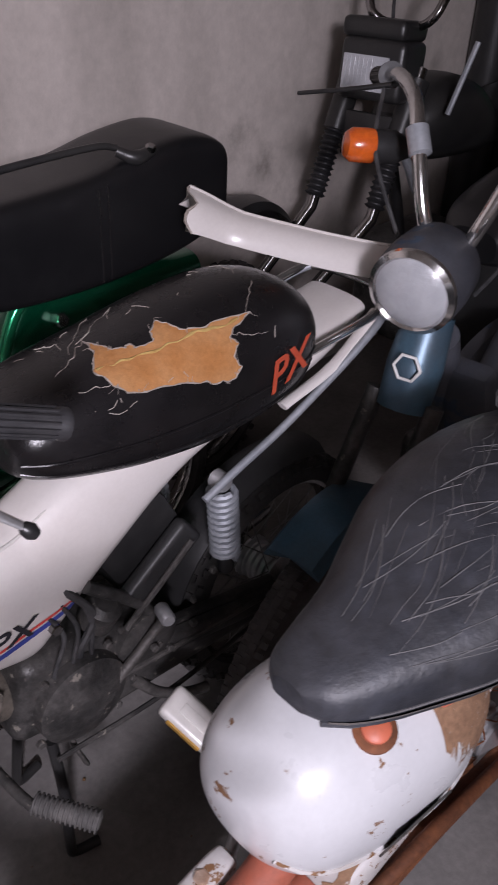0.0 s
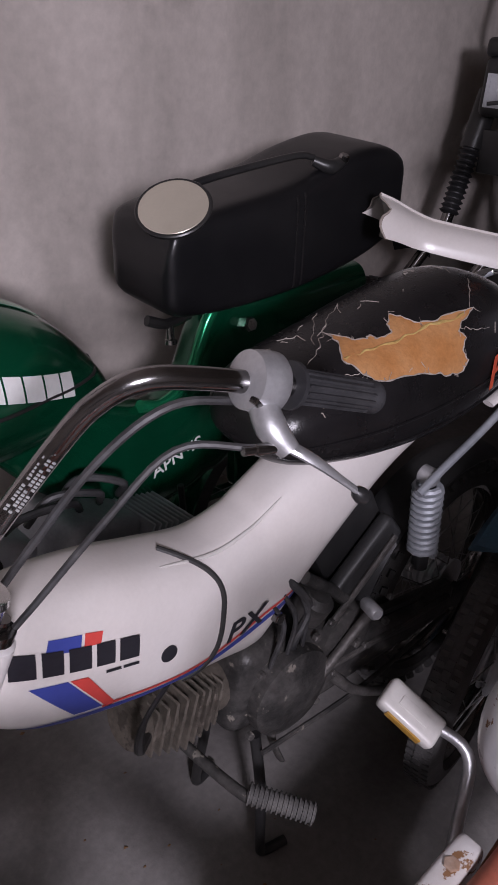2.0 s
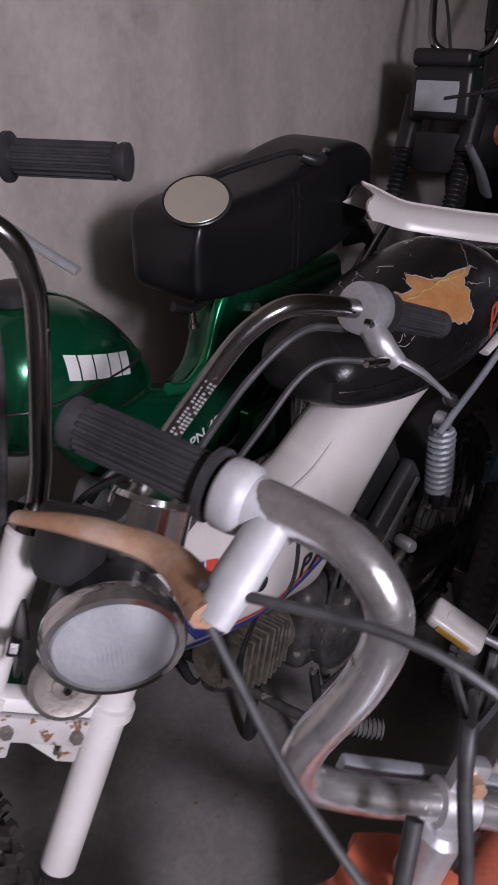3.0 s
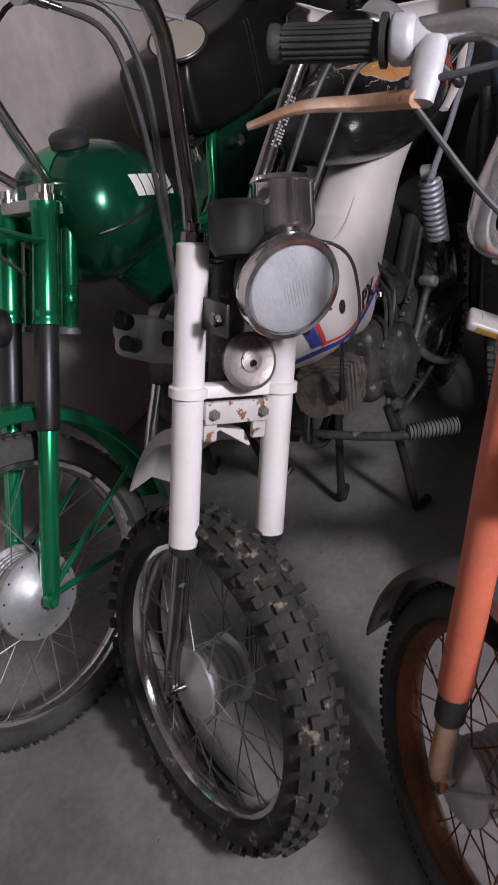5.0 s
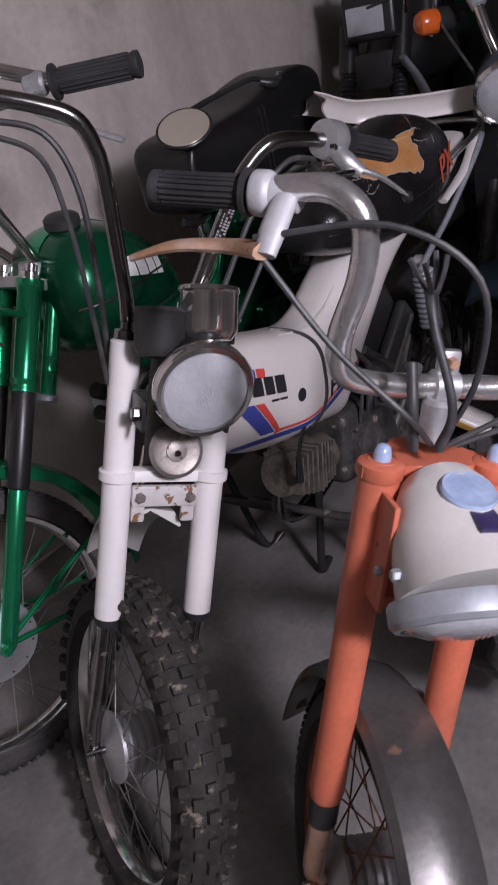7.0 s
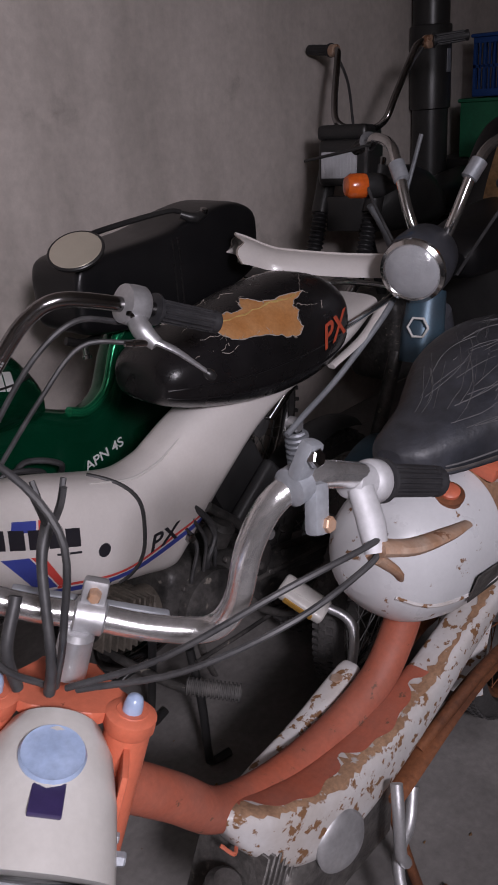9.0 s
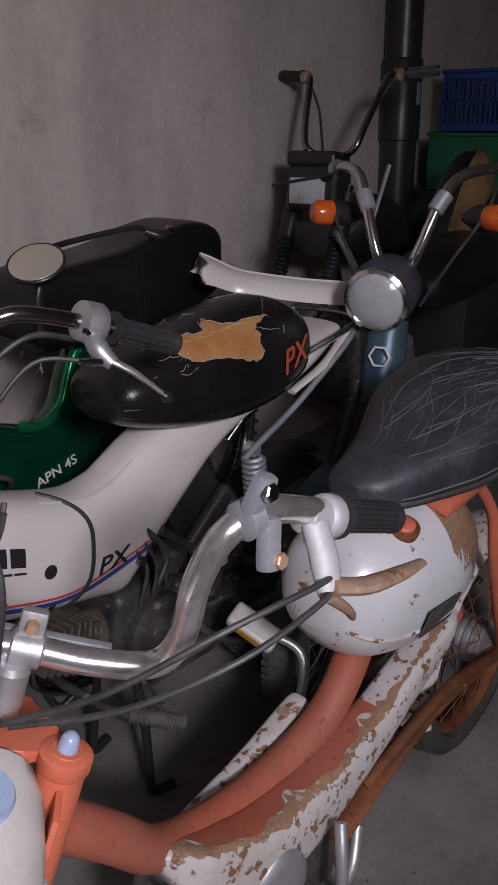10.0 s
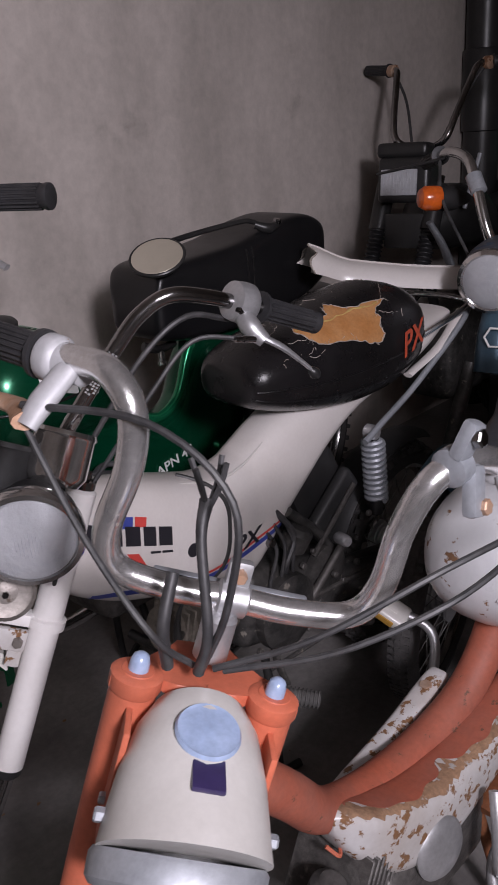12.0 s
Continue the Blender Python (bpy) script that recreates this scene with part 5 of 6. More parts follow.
# ---- orange moped ----
def orange_moped():
    t = empty("orange_moped", (0.35, 0.34, 0), "rusty orange and white moped with dusty black seat on concrete floor", "moped")
    a = V((0.289, -0.163, 0.943)).normalized()
    d = V((0.68, -0.64, -0.365))
    d = (d - d.dot(a) * a).normalized()
    f = d.cross(a).normalized()
    top = V((-0.090, 0.295, 0.833))
    S = lambda side, up, ahead=0.0: top + d * side + a * up + f * ahead
    fk = 0.069
    m = axes(d, a)
    c = S(0, -0.622, 0.012)
    wheel(t, c, d, 0.265, 0.062, rim_depth=0.045, tyre=RUBBER, rim=RUST, hub=ALLOY, hub_r=0.062, hub_w=0.08, spoke_mat=RUST, seed=6)
    wheel(t, (1.10, 0.34, 0.272), (0, -1, 0), 0.268, 0.064, tyre=RUBBER, rim=RUST, hub_r=0.06, name="rear_wheel", spoke_mat=RUST, seed=7)
    for s in (-1, 1):
        p = S(s * fk, 0)
        leg = part("fork_leg", lathe([(0.016, 0.008), (0.024, 0.0), (0.024, -0.16), (0.0225, -0.32), (0.0235, -0.46), (0.021, -0.475)], p, a, n=24), ORANGE, t)
        part("fork_bolt", lathe([(0.0105, 0.0), (0.010, 0.012), (0.008, 0.019), (0.004, 0.022), (0.001, 0.0225)], p + a * 0.004, a, n=16), PALE_BLUE, leg, "pale blue domed fork bolt")
        part("fork_collar", lathe([(0.0195, -0.468), (0.0205, -0.475), (0.0205, -0.515), (0.018, -0.52)], p, a, n=18), BLACK, leg)
        part("fork_slider", tube([p - a * 0.50, p - a * 0.60, c + d * s * 0.060], [0.016, 0.016, 0.012], n=14), RUSTY_LEVER, leg)
        bolt(leg, c + d * s * 0.066, d * s, 0.012, 0.012, RUST, "axle_nut")
        part("mudguard_stay", tube([c + d * s * 0.066 + f * 0.01, c + d * s * 0.056 + f * 0.225 + a * 0.175], 0.0065, n=8, k=1, flat=0.5), STEEL, t)
        part("mudguard_stay", tube([c + d * s * 0.066, c + d * s * 0.05 - f * 0.04 + a * 0.285], 0.008, n=8, k=1, flat=0.4), STEEL, t)
    part("front_mudguard", ring_band(0.3, [(0.276, -0.052), (0.290, -0.044), (0.297, -0.02), (0.299, 0.0), (0.297, 0.02), (0.290, 0.044), (0.276, 0.052), (0.273, 0.050), (0.295, 0.0), (0.273, -0.050)], c, d, n=40, start=-75, sweep=160), DULL_STEEL, t, "dull grey steel front mudguard")
    # yoke plate
    half = [(0.0, 0.010), (0.030, 0.012), (0.044, 0.002), (0.062, 0.014), (0.080, 0.022), (0.094, 0.010), (0.095, -0.010), (0.078, -0.024), (0.056, -0.032), (0.040, -0.052), (0.030, -0.076), (0.0, -0.080)]
    edge = half + [(-x, y) for x, y in half[-2:0:-1]]
    bm = bmesh.new()
    low, high = ([bm.verts.new(S(x, h, y)) for x, y in edge] for h in (-0.010, 0.004))
    bm.faces.new(low[::-1])
    lid = bm.faces.new(high)
    for k0 in range(len(edge)):
        k1 = (k0 + 1) % len(edge)
        bm.faces.new((low[k0], low[k1], high[k1], high[k0]))
    bmesh.ops.bevel(bm, geom=list(lid.edges), offset=0.003, segments=2, affect="EDGES", profile=0.6)
    for s in (-1, 1):
        lathe([(0.024, -0.014), (0.0265, -0.010), (0.0265, 0.004), (0.022, 0.007)], S(s * fk, 0.0), a, n=22, bm=bm)
    yk = part("upper_yoke", bm, ORANGE, t)
    for s in (-1, 1):
        ear = part("lamp_ear", box(S(s * 0.070, -0.085, 0.030), (0.007, 0.070, 0.130), axes(d, a), 0.003), ORANGE, t)
        bolt(ear, S(s * 0.074, -0.10, 0.055), d * s, 0.006, 0.006, STEEL)
    part("lower_yoke", box(S(0, -0.17, -0.01), (0.15, 0.05, 0.02), m, 0.008), ORANGE, t)
    part("steering_head", lathe([(0.03, -0.20), (0.03, -0.01)], S(0, 0, -0.045), a, n=20), ORANGE, t)
    # handlebar
    left = [S(0, 0.085, -0.03), V((-0.008, 0.262, 0.888)), V((0.035, 0.218, 0.880)), V((0.050, 0.190, 0.915)), V((0.053, 0.168, 0.985)), V((0.068, 0.147, 1.034)), V((0.11, 0.134, 1.046)), V((0.165, 0.132, 1.026)), V((0.21, 0.134, 1.003))]
    left[0] = V((-0.048, 0.302, 0.908))
    left = [q + V((0.014, 0.004, -0.004)) for q in left]

    def mirror(p):
        """The other half of the bar, whose outer end is a little shorter."""
        k = (p - left[0]).dot(d)
        return p - d * (2 * k - 0.032 * max(0.0, min(1.0, (k - 0.15) / 0.09)))

    hb = part("handlebar", tube([mirror(p) for p in reversed(left[1:])] + left, 0.0140, n=18, k=6), BAR_CHROME, t, "worn chrome handlebar")
    st = S(0, 0.02, -0.028)
    part("bar_stem", lathe([(0.018, 0), (0.018, 0.045), (0.013, 0.05)], st, a, n=18), ALLOY, hb)
    clamp(hb, left[0], d, 0.0185, 0.034, ALLOY)
    part("clamp_tab", box(left[0] + a * 0.026, (0.026, 0.014, 0.034), m, 0.005), ALLOY, hb)
    bolt(hb, left[0] + a * 0.03 + f * 0.007, f, 0.007, 0.012, RUSTY_LEVER)
    part("bar_plate", box(left[0] - f * 0.026 - a * 0.008, (0.165, 0.012, 0.026), m, 0.003), STEEL, hb, "grey steel plate behind handlebar")
    for side in (0, 1):
        g = (lambda p: mirror(V(p))) if side else (lambda p: V(p))
        i0, i1 = g((0.232, 0.137, 0.994)), g((0.340, 0.128, 0.951))
        grip(hb, i0, i1, 0.0165, GRIP, 18)
        ax = i1 - i0
        h = part("lever_housing", lathe([(0.014, -0.028), (0.018, -0.025), (0.019, 0.002), (0.0225, 0.005), (0.0235, 0.010), (0.0235, 0.021), (0.0215, 0.024), (0.016, 0.026)], g((0.206, 0.137, 1.004)), ax, n=26), ALLOY_WHITE, hb)
        part("lever_perch", tube([g((0.188, 0.128, 1.006)), g((0.178, 0.108, 0.974)), g((0.170, 0.098, 0.950))], [0.0145, 0.0155, 0.0125], n=14, flat=0.7), ALLOY_WHITE, h)
        blade = [g((0.172, 0.098, 0.955)), V((-0.140, 0.478, 1.108)), V((-0.160, 0.535, 1.116)), V((-0.175, 0.590, 1.108))] if side else [V((0.172, 0.098, 0.955)), V((0.215, 0.084, 0.940)), V((0.285, 0.083, 0.922)), V((0.345, 0.090, 0.905))]
        lever(hb, blade, [0.015, 0.013, 0.0105, 0.0065], RUSTY_LEVER)
        if side:
            continue
        part("decompressor_lever", tube([g((0.170, 0.100, 0.945)), g((0.20, 0.095, 0.915)), g((0.23, 0.108, 0.884))], [0.012, 0.009, 0.005], n=10, flat=0.6), RUSTY_LEVER, hb)
    br = clamp(hb, V((0.098, 0.137, 1.045)), V((1, -0.1, 0.1)), 0.019, 0.022, STEEL, "mirror_clamp")
    part("clamp_ear", box((0.100, 0.125, 1.072), (0.022, 0.016, 0.04), axes((1, 0, -0.3), (0.2, -0.3, 1)), 0.006), STEEL, br)
    bolt(br, (0.100, 0.116, 1.076), (0, -1, 0.2), 0.009, 0.008, CHROME_DARK)
    part("clamp_ear", box((0.108, 0.121, 1.020), (0.022, 0.016, 0.05), axes((1, 0, -0.3), (0.2, 0.2, 1)), 0.006), STEEL, br)
    bolt(br, (0.110, 0.111, 1.006), (0, -1, 0.2), 0.008, 0.006, RUSTY_LEVER)
    # cables
    root = S(0.0, 0.03, 0.012)
    part("cable", tube([root, V((-0.03, 0.20, 0.90)), V((0.06, 0.125, 0.955)), V((0.15, 0.098, 0.965)), V((0.19, 0.10, 0.962))], 0.0034, n=8), CABLE, hb)
    part("cable", tube([root + d * 0.01, V((-0.02, 0.185, 0.885)), V((0.06, 0.115, 0.925)), V((0.15, 0.095, 0.945)), V((0.18, 0.10, 0.95))], 0.0034, n=8), CABLE, hb)
    part("cable", tube([root - d * 0.01, V((-0.11, 0.23, 0.965)), V((-0.10, 0.225, 1.06)), V((-0.12, 0.30, 1.12)), mirror(V((0.19, 0.10, 0.96)))], 0.0036, n=8), CABLE, hb)
    part("cable", tube([root - d * 0.02, V((-0.15, 0.29, 0.93)), V((-0.16, 0.36, 1.01)), mirror(V((0.18, 0.10, 0.95)))], 0.0034, n=8), CABLE, hb)
    part("cable_sleeve", tube([root - d * 0.015 + f * 0.01, root + V((-0.02, -0.02, 0.06)), root + V((0.0, 0.0, 0.14)), root + V((0.02, 0.01, 0.17))], [0.006, 0.005, 0.005, 0.007], n=10), CABLE, hb)
    for i in range(4):
        o = V((0.012 * math.cos(i * 1.7), 0.012 * math.sin(i * 1.7), 0))
        part("wire", tube([root + V((0.018, 0.008, 0.16)), root + V((0.024, 0.01, 0.185)) + o, root + V((0.026, 0.012, 0.205)) + o * 1.6], 0.003, n=6), CABLE, hb)
    part("cable_sleeve", tube([root - d * 0.045 + f * 0.01, root - d * 0.05 + V((-0.01, -0.02, 0.05)), root - d * 0.03 + V((0.0, 0, 0.10))], 0.006, n=10), CABLE, hb)
    # headlight nacelle
    hd = (f * 0.94 - a * 0.30).normalized()
    hu = (a - a.dot(hd) * hd).normalized()
    hc = V((-0.182, 0.232, 0.765))
    rings = []
    for q, w_, h_, up in ((-0.115, 0.028, 0.022, 0.028), (-0.105, 0.046, 0.040, 0.027), (-0.08, 0.060, 0.053, 0.022), (-0.04, 0.070, 0.064, 0.012), (-0.01, 0.0745, 0.071, 0.004), (0.012, 0.077, 0.075, 0.0), (0.024, 0.078, 0.076, 0.0)):
        tip = 0.040 * max(0.0, (q + 0.06) / 0.11)
        rings.append([hc + hd * (q + tip * math.sin(x)) + d * (w_ * math.cos(x)) + hu * (up + h_ * math.sin(x)) for x in (2 * math.pi * i / 36 for i in range(36))])
    hl = part("headlight", skin(bmesh.new(), rings), LAMP_WHITE, t, "white headlight nacelle with small dents")
    ld = (hd * 0.87 - hu * 0.50).normalized()           # the lamp glass looks down more than its bowl
    lc = hc - hd * 0.022
    part("rim_ring", lathe([(0.078, 0.040), (0.0815, 0.045), (0.081, 0.064), (0.076, 0.070), (0.070, 0.070), (0.070, 0.062)], lc, ld, n=44), STEEL, hl)
    part("reflector", lathe([(0.0695, 0.060), (0.055, 0.044), (0.03, 0.032), (0.001, 0.028)], lc, ld, n=36), REFLECTOR, hl)
    part("lens", lathe([(0.070, 0.062), (0.064, 0.071), (0.043, 0.079), (0.001, 0.083)], lc, ld, n=40), LENS, hl)
    lens_ribs(hl, lc, ld, 0.062, 0.014, 22, 0.069)
    part("speedometer", lathe([(0.029, -0.014), (0.031, -0.004), (0.029, -0.0005), (0.026, -0.0015), (0.012, 0.001), (0.001, 0.0015)], hc - hd * 0.052 + hu * 0.0775, hu * 0.99 - hd * 0.06, n=32), PALE_BLUE, hl, "pale blue speedometer glass")
    part("switch_plate", box(hc - hd * 0.008 + hu * 0.0745 + d * 0.002, (0.030, 0.036, 0.006), axes(d, hu * 0.98 - hd * 0.2), 0.002), VIOLET, hl, "dark violet plastic plate")
    for s in (-1, 1):
        bolt(hl, hc - hd * 0.018 + d * (s * 0.046) + hu * 0.056, hu + d * s * 0.6, 0.006, 0.002, RUSTY_LEVER, "rivet")
        bolt(hl, hc + d * (s * 0.074) + hu * 0.005, d * s, 0.007, 0.010, STEEL)
    # step-through frame
    ft = part("frame_tube", tube([S(0, -0.11, -0.045), (0.06, 0.345, 0.555), (0.135, 0.35, 0.462), (0.22, 0.355, 0.415), (0.33, 0.355, 0.392), (0.45, 0.35, 0.398), (0.54, 0.345, 0.43), (0.60, 0.34, 0.50), (0.64, 0.335, 0.60)], 0.0315, n=22), ORANGE_DUSTY, t)
    part("wire_clip", tube([(0.12, 0.325, 0.425), (0.13, 0.31, 0.41), (0.145, 0.32, 0.405)], 0.003, n=6), ORANGE, ft)
    cover = Loft([(0.130, 0.338, 0.44, 0.472, 0.020), (0.155, 0.328, 0.385, 0.470, 0.034), (0.22, 0.310, 0.315, 0.440, 0.042), (0.32, 0.300, 0.285, 0.412, 0.044), (0.45, 0.297, 0.30, 0.405, 0.042), (0.58, 0.293, 0.345, 0.425, 0.038), (0.70, 0.285, 0.405, 0.475, 0.034), (0.80, 0.277, 0.455, 0.510, 0.030), (0.84, 0.275, 0.475, 0.515, 0.016)], n=28, square=3.6)
    cv = part("engine_cover", cover.mesh(), WHITE_RUST, t, "white engine cover flaking into brown rust")
    rnd = random.Random(31)
    cut = {round(float(x), 4): (rnd.uniform(-6, 6), rnd.uniform(-7, 9)) for x in np.linspace(0.145, 0.80, 90)}
    part("cover_top", cover.patch(np.linspace(0.16, 0.60, 60), lambda x: 42, lambda x: 100 + 9 * math.sin(30 * x) + 4 * math.sin(97 * x), 0.0012, 5, thick=0.0006), ORANGE_DUSTY, cv, "faded red upper edge")
    part("rust_band", cover.patch(np.linspace(0.145, 0.80, 90), lambda x: 98 + 6 * math.sin(30 * x) + cut[round(float(x), 4)][0], lambda x: 126 - 18 * max(0, (x - 0.5) / 0.3) + 5 * math.sin(44 * x) + cut[round(float(x), 4)][1], 0.0007, 5, thick=0.0004), PALE_RUST, cv, "brown rust along upper edge")
    part("emblem_disc", lathe([(0.048, 0), (0.050, 0.006), (0.044, 0.012), (0.02, 0.015), (0.001, 0.015)], cover.at(0.30, 195), (-0.15, -1, 0.15), n=32), ALLOY, cv, "round aluminium cover disc")
    far = Loft([(0.20, 0.400, 0.345, 0.385, 0.012), (0.27, 0.402, 0.330, 0.388, 0.02), (0.40, 0.404, 0.345, 0.400, 0.022), (0.53, 0.406, 0.370, 0.428, 0.022), (0.552, 0.406, 0.390, 0.420, 0.014)], n=20, square=4)
    fc = part("engine_cover", far.mesh(), WHITE_RUST, t)
    bolt(fc, far.at(0.50, 90), (0, 0, 1), 0.012, 0.003, RUSTY_LEVER)
    eng = part("crankcase", box((0.33, 0.34, 0.25), (0.30, 0.15, 0.16), None, 0.04, seg=4), ENGINE, t)
    for i in range(8):
        part("cooling_fin", box((0.14 + 0.012 * i, 0.34, 0.34 - 0.006 * i), (0.005, 0.13, 0.12), axes((1, 0, -0.5), (0.5, 0, 1)), 0.002, None, 1), ENGINE, eng)
    part("carburettor", lathe([(0.02, -0.03), (0.03, -0.02), (0.03, 0.02), (0.02, 0.03)], (0.10, 0.31, 0.36), (0.2, -0.3, 1), n=18), ENGINE_DARK, t)
    # tank
    tank = Loft([(0.480, 0.338, 0.64, 0.71, 0.035), (0.495, 0.336, 0.605, 0.745, 0.070), (0.53, 0.333, 0.567, 0.775, 0.098), (0.585, 0.329, 0.545, 0.793, 0.113), (0.65, 0.324, 0.533, 0.797, 0.117), (0.73, 0.318, 0.535, 0.795, 0.115), (0.80, 0.313, 0.55, 0.77, 0.095), (0.845, 0.31, 0.575, 0.735, 0.065), (0.86, 0.31, 0.61, 0.69, 0.03)], n=36, square=2.3)
    tk = part("tank", tank.mesh(), WHITE_TANK, t, "white fuel tank with rust patches")
    part("tank_seam", tube([tank.at(x, 203, 0.0) for x in np.linspace(0.49, 0.85, 20)], 0.004, n=6, k=1), WHITE_RUST, tk)
    rnd = random.Random(11)
    jg = {round(float(x), 4): (rnd.uniform(-7, 7), rnd.uniform(-7, 7)) for x in np.linspace(0.69, 0.84, 70)}
    part("rust_patch", tank.patch(np.linspace(0.69, 0.84, 70), lambda x: 116 + 6 * math.sin(80 * x) + jg[round(float(x), 4)][0], lambda x: 186 - 300 * abs(x - 0.78) + jg[round(float(x), 4)][1], 0.0008, 6, thick=0.0004), PALE_RUST, tk, "brown rust patch")
    part("tank_badge", box(tank.at(0.655, 196) + V((0, -0.003, 0)), (0.10, 0.003, 0.055), axes((1, -0.02, -0.1), (0, -0.3, 1)), 0.0012), ENGINE, tk, "worn grey metal badge")
    part("filler_neck", lathe([(0.023, -0.01), (0.025, 0.0), (0.025, 0.005), (0.018, 0.007)], tank.at(0.612, 122), (-0.25, -0.35, 1), n=26), RUST, tk)
    part("filler_cap", lathe([(0.015, 0.0), (0.0165, 0.004), (0.0165, 0.012), (0.013, 0.015), (0.001, 0.016)], tank.at(0.612, 122), (-0.25, -0.35, 1), n=22), ORANGE, tk, "orange-red filler cap")
    # seat
    seat = Loft([(0.53, 0.315, 0.842, 0.872, 0.022), (0.548, 0.312, 0.834, 0.884, 0.046), (0.592, 0.303, 0.828, 0.902, 0.066), (0.644, 0.295, 0.828, 0.920, 0.084), (0.705, 0.293, 0.828, 0.944, 0.11), (0.775, 0.297, 0.828, 0.974, 0.13), (0.889, 0.3, 0.826, 0.985, 0.142), (1.02, 0.3, 0.824, 0.965, 0.14), (1.13, 0.3, 0.828, 0.93, 0.12), (1.17, 0.3, 0.845, 0.905, 0.07)], n=36, square=2.3, square_low=5)
    se = part("seat", seat.mesh(), COVER, t, "dusty creased black vinyl seat")
    bm = bmesh.new()
    rnd = random.Random(8)
    for i in range(150):
        x0, al = rnd.uniform(0.60, 1.05), rnd.uniform(62, 150)
        sl, ln = (-1, 1)[i % 2] * rnd.uniform(140, 260), rnd.uniform(0.05, 0.16)
        tube([seat.at(x0 + ln * q, al + sl * ln * q + 3 * math.sin(q * 4 + i), 0.0002) for q in (0, 0.33, 0.66, 1)], rnd.uniform(0.0003, 0.0009), n=4, k=3, bm=bm)
    part("crease", bm, CREASE, se, "pale crossing creases")
    part("seat_seam", tube([seat.at(x, 190, 0.0006) for x in np.linspace(0.575, 1.14, 30)], 0.0016, n=6, k=1), CREASE, se)
    part("seat_lip", tube([seat.at(x, 222, 0.001) for x in np.linspace(0.540, 1.15, 26)], 0.005, n=8, k=1), COVER, se)
    part("seat_skirt", seat.patch(np.linspace(0.542, 1.155, 40), lambda x: 196 + 3 * math.sin(22 * x), lambda x: 219, 0.0025, 4, thick=0.001), SKIRT, se, "brown-grey dirty skirt under seat edge")
    part("seat_bracket", box((0.80, 0.27, 0.805), (0.22, 0.10, 0.03), axes((1, 0, 0.05), (0, -0.3, 1)), 0.01), ORANGE, t)
    part("seat_post", tube([(0.84, 0.31, 0.82), (0.88, 0.31, 0.62), (0.95, 0.32, 0.42)], 0.022, n=14), ORANGE, t)
    for y in (-1, 1):
        part("sub_frame", tube([(0.82, 0.32 + 0.07 * y, 0.80), (0.90, 0.32 + 0.08 * y, 0.70), (0.93, 0.325 + 0.085 * y, 0.60), (1.0, 0.33 + 0.085 * y, 0.43), (1.10, 0.34 + 0.075 * y, 0.275)], 0.011, n=12), ORANGE, t)
        part("lower_stay", tube([(0.55, 0.33 + 0.06 * y, 0.30), (0.80, 0.33 + 0.08 * y, 0.36), (1.10, 0.34 + 0.08 * y, 0.275)], 0.012, n=12), RUST, t)
    part("chain_case", tube([(0.45, 0.262, 0.27), (0.75, 0.262, 0.33), (1.09, 0.27, 0.275)], 0.02, n=12, flat=0.4), RUST, t)
    part("rear_mudguard", ring_band(0.3, [(0.278, -0.055), (0.293, -0.04), (0.30, 0.0), (0.293, 0.04), (0.278, 0.055), (0.275, 0.053), (0.296, 0.0), (0.275, -0.053)], (1.10, 0.34, 0.272), (0, 1, 0), n=36, start=-60, sweep=160), WHITE_RUST, t)
    # pedals
    def pedal(pc, bb, knee, along, out):
        cr = part("crank", tube([bb, bb + (V(knee) - V(bb)) * 0.5 + V((0.012, 0, -0.008)), knee, pc], [0.011, 0.010, 0.010, 0.009], n=12), ALLOY, t)
        m3 = axes(along, out)
        p = part("pedal", box(V(pc), (0.108, 0.056, 0.028), m3, 0.011, seg=3), LAMP_WHITE, cr, "dirty white pedal")
        part("reflector", box(V(pc) - m3.col[1] * 0.0285, (0.066, 0.004, 0.014), m3, 0.001), REFLECT, p, "amber pedal reflector")
        part("pedal_slot", box(V(pc) + m3.col[2] * 0.0142, (0.055, 0.018, 0.003), m3, 0.001), LAMP_WHITE, p)
        return cr

    pedal(V((0.648, 0.596, 0.430)), V((0.55, 0.43, 0.26)), V((0.69, 0.512, 0.385)), (0.25, -0.78, -0.45), (-0.1, -0.5, 0.85))
    pedal(V((0.33, 0.135, 0.13)), V((0.50, 0.25, 0.27)), V((0.40, 0.215, 0.20)), (0.3, -0.9, 0.0), (0, 0, 1))
    part("crank_arm", tube([(0.405, 0.222, 0.372), (0.385, 0.205, 0.33), (0.375, 0.195, 0.27), (0.40, 0.20, 0.22)], 0.010, n=12), ALLOY, t)
    for y in (-1, 1):
        part("stand_leg", tube([(0.48, 0.34 + 0.05 * y, 0.24), (0.50, 0.34 + 0.12 * y, 0.012), (0.55, 0.34 + 0.14 * y, 0.010)], 0.010, n=10), RUST, t)
    return t


orange_moped()


